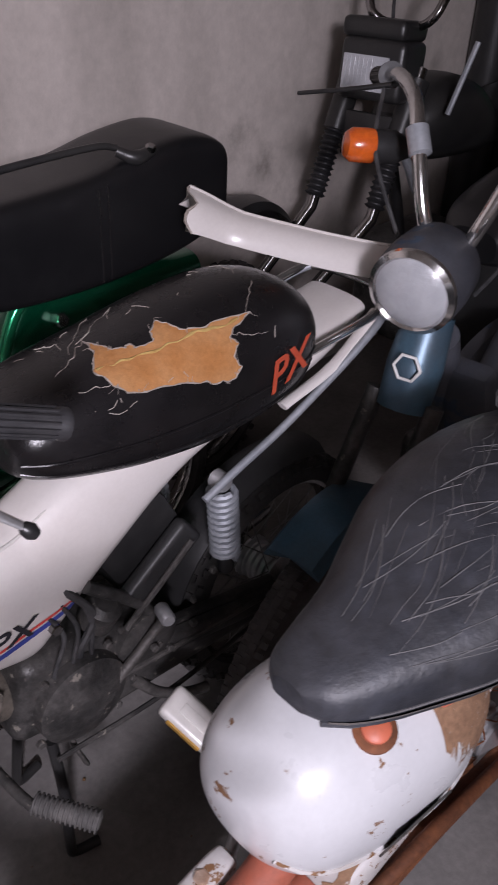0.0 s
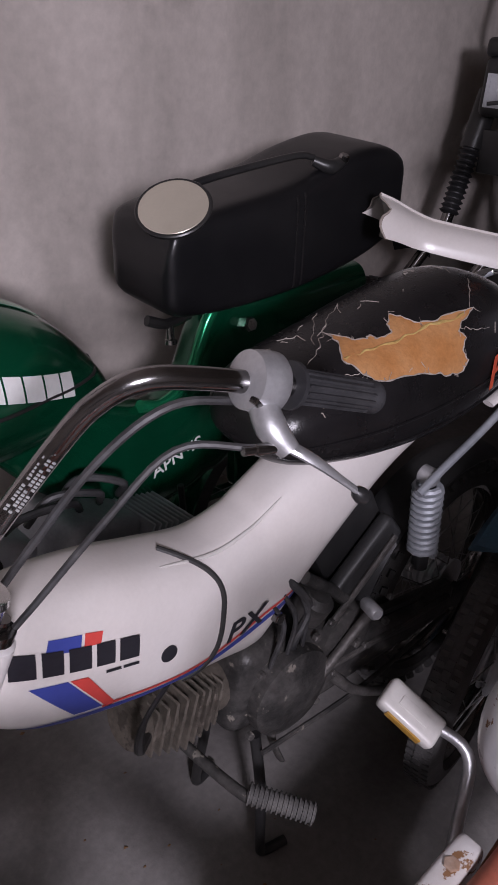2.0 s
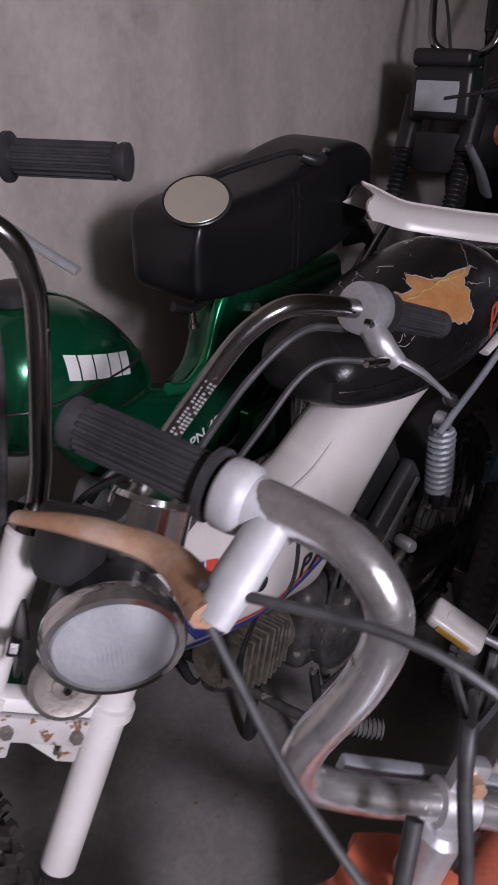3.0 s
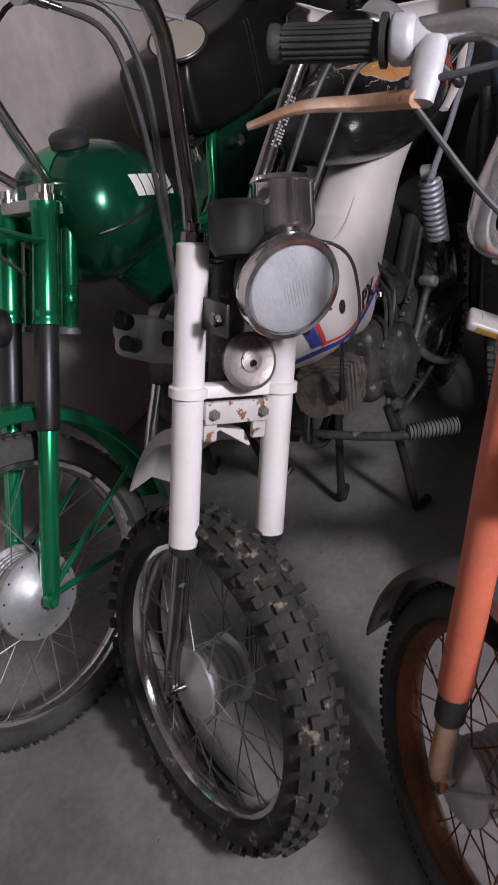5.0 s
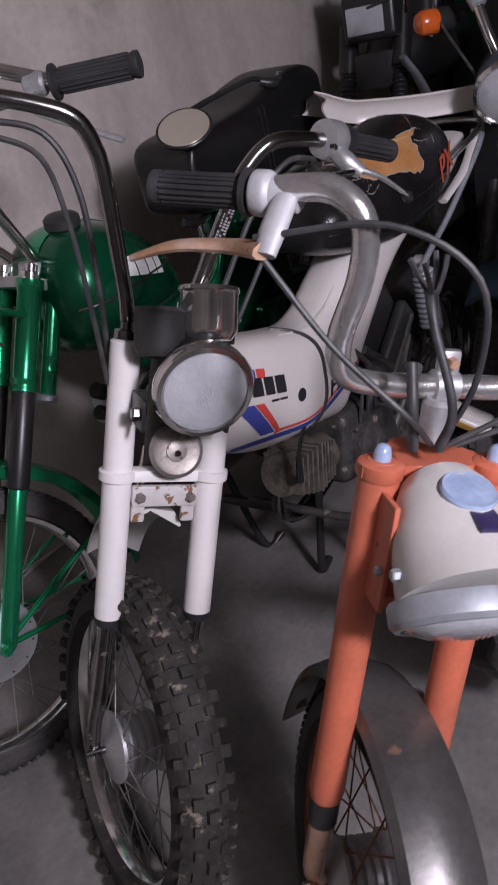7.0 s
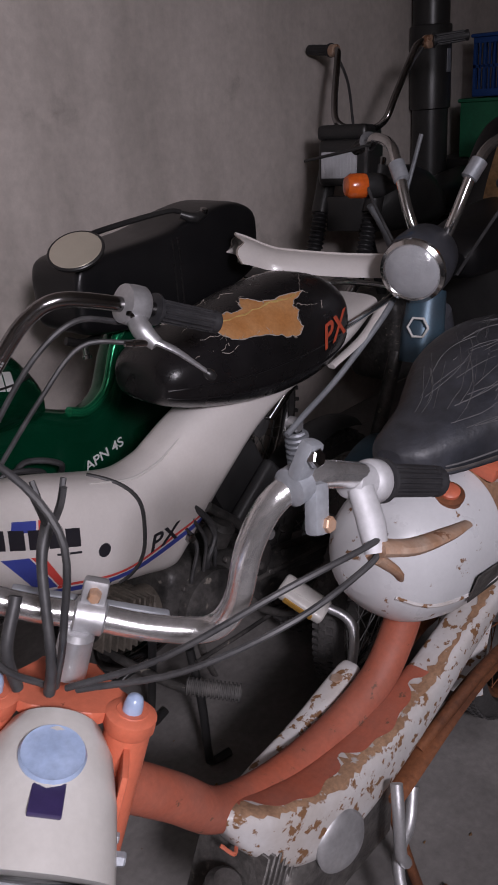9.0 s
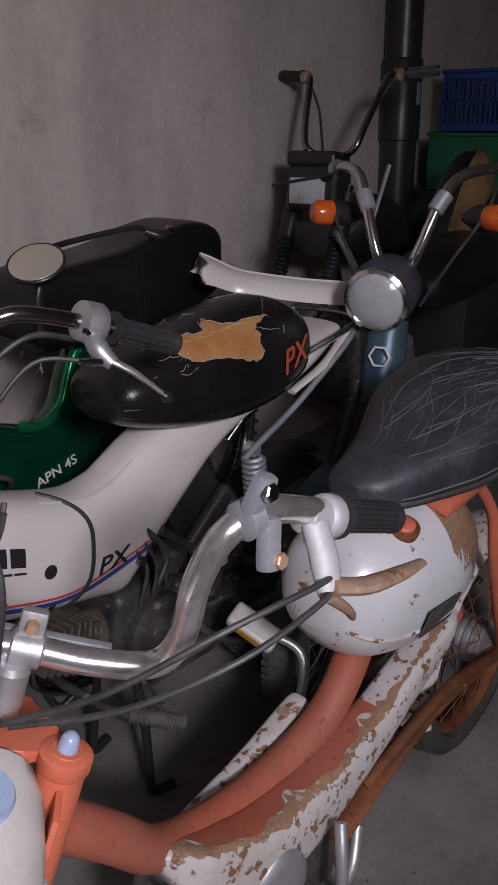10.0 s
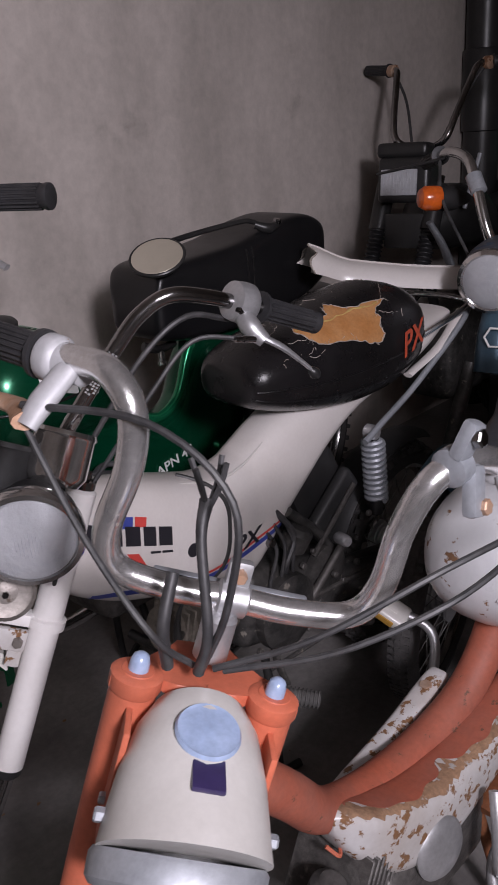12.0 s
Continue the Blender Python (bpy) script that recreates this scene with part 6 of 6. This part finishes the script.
# ---- blue moped behind ----
def blue_moped():
    t = empty("blue_moped", (1.5, 0.72, 0), "dusty blue-grey moped with round headlight and chrome handlebar", "moped")
    hd = V((-0.93, -0.22, -0.16)).normalized()
    hc = V((1.166, 0.668, 0.983))
    hl = part("headlight", lathe([(0.02, -0.165), (0.05, -0.15), (0.074, -0.11), (0.079, -0.06), (0.077, -0.015), (0.070, 0.0)], hc, hd, n=36), GREY_BLUE, t, "grey-blue headlight bowl")
    part("rim_ring", lathe([(0.072, -0.012), (0.076, -0.008), (0.075, 0.0), (0.066, 0.006), (0.062, 0.002)], hc, hd, n=40), CHROME, hl)
    part("reflector", lathe([(0.0625, 0.0005), (0.05, -0.001), (0.03, 0.0002), (0.001, 0.0005)], hc, hd, n=36), REFLECTOR, hl)
    part("lens", lathe([(0.063, 0.001), (0.05, 0.012), (0.025, 0.018), (0.001, 0.020)], hc, hd, n=36), LENS, hl)
    lens_ribs(hl, hc, hd, 0.058, 0.016, 18, 0.003)
    a = V((0.33, 0.06, 0.94)).normalized()
    st = V((1.225, 0.665, 0.90))
    col = part("fork_shroud", tube([st + a * 0.03, st - a * 0.06, st - a * 0.14], [0.042, 0.050, 0.046], n=22), BLUE, t)
    b = st - a * 0.05 - V((0.058, 0.02, -0.01))
    sx, su = frame_of(V((-1, -0.25, 0.1)))
    hexa = [b + (math.cos(q) * sx + math.sin(q) * su) * 0.024 for q in (math.pi / 3 * i for i in range(7))]
    part("badge", tube(hexa, 0.003, n=6, k=1), WHITE_PRINT, col, "pale hexagonal badge")
    c = V((0.985, 0.668, 0.284))
    d = V((0.22, -0.97, -0.05)).normalized()
    wheel(t, c, d, 0.280, 0.066, tyre=RUBBER, rim=CHROME_DARK, hub_r=0.075, hub_w=0.08, seed=9)
    for s in (-1, 1):
        part("fork_leg", tube([st - a * 0.12 + d * s * 0.055, c + d * s * 0.065 + V((0.05, 0, 0.1)), c + d * s * 0.065], [0.018, 0.016, 0.012], n=12), ENGINE_DARK, t)
    part("front_mudguard", ring_band(0.3, [(0.318, -0.055), (0.342, -0.042), (0.352, 0.0), (0.342, 0.042), (0.318, 0.055), (0.315, 0.053), (0.348, 0.0), (0.315, -0.053)], c, d, n=36, start=-19, sweep=100), BLUE, t, "dusty blue mudguard")
    mirror_d = V((0.31, -0.95, 0.0)).normalized()
    top = V((1.27, 0.68, 1.02))
    left = [V((1.262, 0.700, 1.03)), V((1.250, 0.728, 1.09)), V((1.272, 0.772, 1.19)), V((1.315, 0.82, 1.238)), V((1.393, 0.91, 1.25)), V((1.43, 0.96, 1.24))]
    mir = lambda p: p - 2 * (p - top).dot(mirror_d) * mirror_d
    hb = part("handlebar", tube([mir(p) for p in reversed(left)] + left, 0.0125, n=14, k=6), CHROME, t)
    for g in (lambda p: V(p), lambda p: mir(V(p))):
        grip(hb, g((1.43, 0.96, 1.24)), g((1.52, 1.06, 1.215)), 0.016, GRIP, 12)
        lever(hb, [g((1.38, 0.92, 1.235)), g((1.34, 0.98, 1.222)), g((1.298, 1.067, 1.205))], [0.008, 0.007, 0.006], BLACK)
        clamp(hb, g((1.272, 0.770, 1.185)), g((1.30, 0.81, 1.23)) - g((1.26, 0.74, 1.13)), 0.019, 0.05, STEEL)
        ind = part("indicator", lathe([(0.012, -0.085), (0.02, -0.065), (0.029, -0.045), (0.030, -0.004)], g((1.300, 0.890, 1.148)), g((1.300, 0.890, 1.148)) - g((1.355, 0.855, 1.143)), n=22), PLASTIC, t)
        part("indicator_lens", lathe([(0.029, -0.004), (0.030, 0.004), (0.029, 0.034), (0.022, 0.044), (0.001, 0.048)], g((1.300, 0.890, 1.148)), g((1.300, 0.890, 1.148)) - g((1.355, 0.855, 1.143)), n=26), AMBER, ind, "orange indicator lens")
        part("cable", tube([g((1.36, 0.92, 1.23)), g((1.29, 0.87, 1.15)), g((1.27, 0.80, 1.05)), g((1.28, 0.74, 0.95))], 0.004, n=7), CABLE, hb)
    part("frame_tube", tube([(1.30, 0.68, 0.86), (1.45, 0.72, 0.62), (1.65, 0.78, 0.50), (1.95, 0.86, 0.60)], 0.035, n=16), GREY_BLUE, t)
    part("leg_shield", box((1.42, 0.64, 0.60), (0.05, 0.10, 0.42), axes((1, 0.1, 0.35), (-0.35, 0, 1)), 0.02), GREY_BLUE, t)
    part("engine", box((1.68, 0.78, 0.36), (0.30, 0.2, 0.2), None, 0.04, seg=3), ENGINE_DARK, t)
    seat = Loft([(1.66, 0.86, 0.86, 0.93, 0.06), (1.72, 0.87, 0.84, 0.97, 0.10), (1.9, 0.89, 0.83, 1.0, 0.12), (2.15, 0.92, 0.84, 1.01, 0.12), (2.2, 0.925, 0.88, 0.97, 0.08)], n=28, square=3)
    part("seat", seat.mesh(), VINYL_DULL, t)
    wheel(t, (2.08, 0.90, 0.284), (0.1, -1, 0), 0.28, 0.066, tyre=RUBBER, rim=CHROME_DARK, hub_r=0.06, name="rear_wheel", seed=10)
    part("rear_mudguard", ring_band(0.3, [(0.29, -0.05), (0.31, 0.0), (0.29, 0.05), (0.287, 0.048), (0.306, 0.0), (0.287, -0.048)], (2.08, 0.90, 0.284), (0.1, 1, 0), n=30, start=-70, sweep=150), GREY_BLUE, t)
    part("stand_leg", tube([(1.70, 0.70, 0.30), (1.72, 0.62, 0.012), (1.76, 0.60, 0.010)], 0.011, n=10), BLACK, t)
    return t


blue_moped()


# ---- black motorcycle by the wall ----
def black_motorcycle():
    t = empty("black_motorcycle", (2.3, 1.45, 0), "black motorcycle with rectangular headlight standing close to concrete wall", "motorcycle")
    m = axes((0.25, -0.97, 0), (0.1, 0, 1))
    hc = V((1.938, 1.425, 1.128))
    back = V((0.97, 0.25, 0.0))
    sh = part("headlight_shell", box(hc + back * 0.075 + m.col[0] * 0.012, (0.185, 0.15, 0.150), m, 0.022, seg=3), BLACK, t)
    part("reflector", box(hc + back * 0.004, (0.118, 0.006, 0.076), m, 0.002), REFLECTOR, sh)
    part("lens", box(hc - back * 0.006, (0.128, 0.010, 0.086), m, 0.004), LENS, sh)
    bm = bmesh.new()
    for i in range(10):
        box(hc - back * 0.0105 + m.col[0] * (-0.054 + i * 0.012), (0.003, 0.003, 0.074), m, 0, bm)
    part("lens_rib", bm, LENS, sh, smooth=False)
    part("cowl", box(hc + back * 0.10 + V((0, 0, 0.095)), (0.18, 0.16, 0.05), m, 0.018, seg=3), BLACK, t)
    a = V((0.38, 0.03, 0.925)).normalized()
    d = V((0.25, -0.97, 0)).normalized()
    s0 = V((2.045, 1.45, 1.08))
    c = V((1.52, 1.53, 0.335))
    for s in (-1, 1):
        q = s0 + d * s * 0.095
        leg = part("fork_leg", tube([q + a * 0.06, q - a * 0.35, c + d * s * 0.075], [0.018, 0.018, 0.018], n=14, k=1), CHROME_DARK, t)
        prof = []
        for i in range(13):
            h = -0.12 - i * 0.0155
            prof += [(0.023, h), (0.031, h - 0.006), (0.023, h - 0.012)]
        part("gaiter", lathe(prof, q, a, n=20), GRIP, leg, "ribbed black rubber gaiter")
        part("yoke_cover", tube([q + a * 0.03, q - a * 0.13], 0.034, n=16, k=1), BLACK, leg)
    wheel(t, c, d, 0.325, 0.080, tyre=RUBBER, rim=CHROME_DARK, hub_r=0.07, tread="knobby", seed=12)
    part("front_mudguard", ring_band(0.3, [(0.315, -0.06), (0.335, -0.045), (0.345, 0.0), (0.335, 0.045), (0.315, 0.06), (0.312, 0.058), (0.341, 0.0), (0.312, -0.058)], c + a * 0.17, d, n=30, start=-12, sweep=70), BLACK, t)
    part("number_board", box(hc + back * 0.06 + V((0, 0, -0.17)), (0.15, 0.02, 0.12), m, 0.01), BLACK, t)
    top = V((2.07, 1.42, 1.22))
    left = [V((2.06, 1.45, 1.23)), V((2.03, 1.50, 1.26)), V((2.06, 1.53, 1.33)), V((2.15, 1.58, 1.45)), V((2.18, 1.60, 1.485)), V((2.205, 1.64, 1.492)), V((2.23, 1.755, 1.50))]
    md = d
    mir = lambda p: p - 2 * (p - top).dot(md) * md
    hb = part("handlebar", tube([mir(p) for p in reversed(left)] + left, 0.012, n=12, k=6), CHROME_DARK, t)
    for g in (lambda p: V(p), lambda p: mir(V(p))):
        clamp(hb, g((2.20, 1.63, 1.49)), V((0.2, 0.95, 0.05)), 0.021, 0.03, RUSTY_LEVER)
        grip(hb, g((2.205, 1.645, 1.492)), g((2.232, 1.765, 1.502)), 0.016, GRIP, 12)
        part("cable", tube([g((2.20, 1.62, 1.48)), g((2.17, 1.55, 1.38)), g((2.10, 1.48, 1.24))], 0.005, n=7), CABLE, hb)
    part("grey_guard", tube([(1.93, 1.30, 1.0), (1.96, 1.27, 0.93), (2.0, 1.26, 0.86)], [0.03, 0.036, 0.04], n=14, flat=0.35), STEEL, t)
    tank = Loft([(2.12, 1.46, 0.88, 1.0, 0.08), (2.22, 1.46, 0.86, 1.08, 0.13), (2.4, 1.46, 0.85, 1.08, 0.14), (2.55, 1.46, 0.85, 0.98, 0.10)], n=28)
    part("tank", tank.mesh(), BLACK, t)
    seat = Loft([(2.52, 1.46, 0.87, 0.98, 0.09), (2.65, 1.46, 0.86, 0.99, 0.13), (2.95, 1.46, 0.88, 1.02, 0.13), (3.0, 1.46, 0.92, 1.0, 0.09)], n=28, square=3)
    part("seat", seat.mesh(), VINYL_DULL, t)
    part("engine", box((2.35, 1.46, 0.45), (0.36, 0.24, 0.34), None, 0.05, seg=3), ENGINE_DARK, t)
    part("frame_tube", tube([(2.1, 1.46, 0.98), (2.25, 1.46, 0.6), (2.3, 1.46, 0.3), (2.6, 1.46, 0.28), (2.85, 1.46, 0.45)], 0.02, n=12), BLACK, t)
    wheel(t, (2.92, 1.46, 0.30), (0, -1, 0), 0.295, 0.08, tyre=RUBBER, rim=CHROME_DARK, hub_r=0.07, name="rear_wheel", seed=13)
    for x in (2.16,):
        part("frame_strut", tube([(x, 1.30, 1.02), (x + 0.06, 1.28, 1.2)], 0.008, n=8, k=1), STEEL, t)
    part("stand_leg", tube([(2.45, 1.35, 0.3), (2.48, 1.28, 0.012), (2.52, 1.26, 0.01)], 0.011, n=10), BLACK, t)
    return t


black_motorcycle()


# ---- far corner ----
def wall_pipe():
    t = empty("wall_pipe", (2.99, 1.685, 0), "thick black painted pipe standing against concrete wall", "pipe")
    part("tube", lathe([(0.078, 0.0), (0.078, 2.7)], (2.99, 1.70, 0), (0, 0, 1), n=32), PIPE, t)
    part("socket", lathe([(0.079, 1.25), (0.088, 1.255), (0.088, 1.575), (0.085, 1.58), (0.079, 1.582)], (2.99, 1.70, 0), (0, 0, 1), n=32), PIPE, t)
    part("label", box((2.985, 1.610, 1.44), (0.03, 0.004, 0.09), None, 0.001), STEEL, t)


wall_pipe()


def open_box(lo, hi, wall, mat, name, parent, slots=0, rnd=0):
    """An open-topped box with a floor and four walls; the two long walls have rows of slots between slats."""
    x0, y0, z0 = lo
    x1, y1, z1 = hi
    bm = box(((x0 + x1) / 2, (y0 + y1) / 2, z0 + wall / 2), (x1 - x0, y1 - y0, wall), None, 0.002)
    body = part("base", bm, mat, parent)
    sides = (("x", y0), ("x", y1 - wall), ("y", x0), ("y", x1 - wall))
    for ax, v in sides:
        bm = bmesh.new()
        L0, L1 = (x0, x1) if ax == "x" else (y0 + wall, y1 - wall)

        def piece(p, q, zl, zh):
            c = ((p + q) / 2, v + wall / 2, (zl + zh) / 2) if ax == "x" else (v + wall / 2, (p + q) / 2, (zl + zh) / 2)
            s = (q - p, wall, zh - zl) if ax == "x" else (wall, q - p, zh - zl)
            if slots:
                part("slat", box(c, s, None, 0), mat, parent, smooth=False)
            else:
                box(c, s, None, 0, bm)

        if slots:
            n = slots
            piece(L0, L1, z0 + wall, z0 + 0.03)
            piece(L0, L1, z1 - 0.03, z1)
            piece(L0, L1, (z0 + z1) / 2 - 0.006, (z0 + z1) / 2 + 0.006)
            for i in range(n + 1):
                p = L0 + (L1 - L0 - 0.008) * i / n
                piece(p, p + 0.008, z0 + 0.029, z1 - 0.029)
        else:
            piece(L0, L1, z0 + wall, z1)
        if not slots:
            part("side", bm, mat, parent, smooth=False)
    bm = bmesh.new()
    tube([(x0 - 0.004, y0 - 0.004, z1), (x1 + 0.004, y0 - 0.004, z1), (x1 + 0.004, y1 + 0.004, z1), (x0 - 0.004, y1 + 0.004, z1), (x0 - 0.004, y0 - 0.004, z1)], 0.008, n=8, k=1, bm=bm)
    part("rim", bm, mat, parent)


def far_things():
    cb = empty("storage_cabinet", (3.45, 1.30, 0), "dark storage cabinet standing against concrete wall", "cabinet")
    part("body", box((3.45, 1.45, 0.52), (0.85, 0.55, 1.04), None, 0.006), PLASTIC, cb)
    for x in (3.235, 3.665):
        dr = part("door", box((x, 1.168, 0.53), (0.41, 0.016, 0.94), None, 0.003), PLASTIC, cb)
        part("handle", tube([(3.45 + (x - 3.45) * 0.2, 1.155, 0.62), (3.45 + (x - 3.45) * 0.2, 1.14, 0.66), (3.45 + (x - 3.45) * 0.2, 1.155, 0.70)], 0.005, n=8), STEEL, dr)
    cr = empty("green_crate", (3.35, 1.42, 1.04), "green plastic crate on dark cabinet", "crate")
    open_box((3.08, 1.24, 1.041), (3.62, 1.60, 1.275), 0.006, CRATE, "crate", cr)
    for i in range(3):
        part("label_tag", box((3.17 + 0.07 * i, 1.236, 1.245), (0.035, 0.003, 0.02), None, 0), WHITE_PRINT, cr, smooth=False)
    bs = empty("blue_basket", (3.4, 1.42, 1.28), "blue slotted plastic basket standing on green crate", "basket")
    open_box((3.18, 1.27, 1.286), (3.60, 1.60, 1.53), 0.005, BASKET, "basket", bs, slots=14)
    sd = empty("torn_seat", (2.35, 1.08, 0), "torn brown seat cushion propped upright on dark stand", "seat")
    part("stand", box((2.42, 1.10, 0.42), (0.30, 0.26, 0.84), None, 0.01), PLASTIC, sd)
    seat = Loft([(2.28, 1.10, 0.84, 0.90, 0.06), (2.32, 1.10, 0.84, 1.04, 0.09), (2.42, 1.10, 0.84, 1.20, 0.10), (2.50, 1.10, 0.84, 1.24, 0.09), (2.54, 1.10, 0.86, 1.20, 0.05)], n=24)
    cu = part("cushion", seat.mesh(), VINYL_DULL, sd)
    part("torn_cloth", seat.patch(np.linspace(2.295, 2.50, 16), lambda x: 100, lambda x: 168, 0.003, 6), BROWN, cu, "frayed brown padding")


far_things()


def floor_debris():
    """Dry flakes and crumbs of dirt scattered on the floor in front of the mopeds."""
    rnd = random.Random(44)
    bm = bmesh.new()
    for _ in range(70):
        p = V((rnd.uniform(-0.75, 0.7), rnd.uniform(0.1, 1.3), 0.002))
        r, turn = rnd.uniform(0.002, 0.006), rnd.uniform(0, 6.28)
        n = rnd.randint(4, 6)
        ring = [bm.verts.new(p + V((r * rnd.uniform(0.5, 1.3) * math.cos(turn + 6.28 * i / n), r * rnd.uniform(0.3, 0.9) * math.sin(turn + 6.28 * i / n), rnd.uniform(0, 0.0015)))) for i in range(n)]
        tip = bm.verts.new(p + V((0, 0, 0.0025)))
        for i in range(n):
            bm.faces.new((ring[i], ring[(i + 1) % n], tip))
    ob = part("floor_debris", bm, BROWN, None, smooth=False)
    tagged(ob, "small dry brown crumbs scattered on concrete floor", "debris", kind="stuff")


floor_debris()
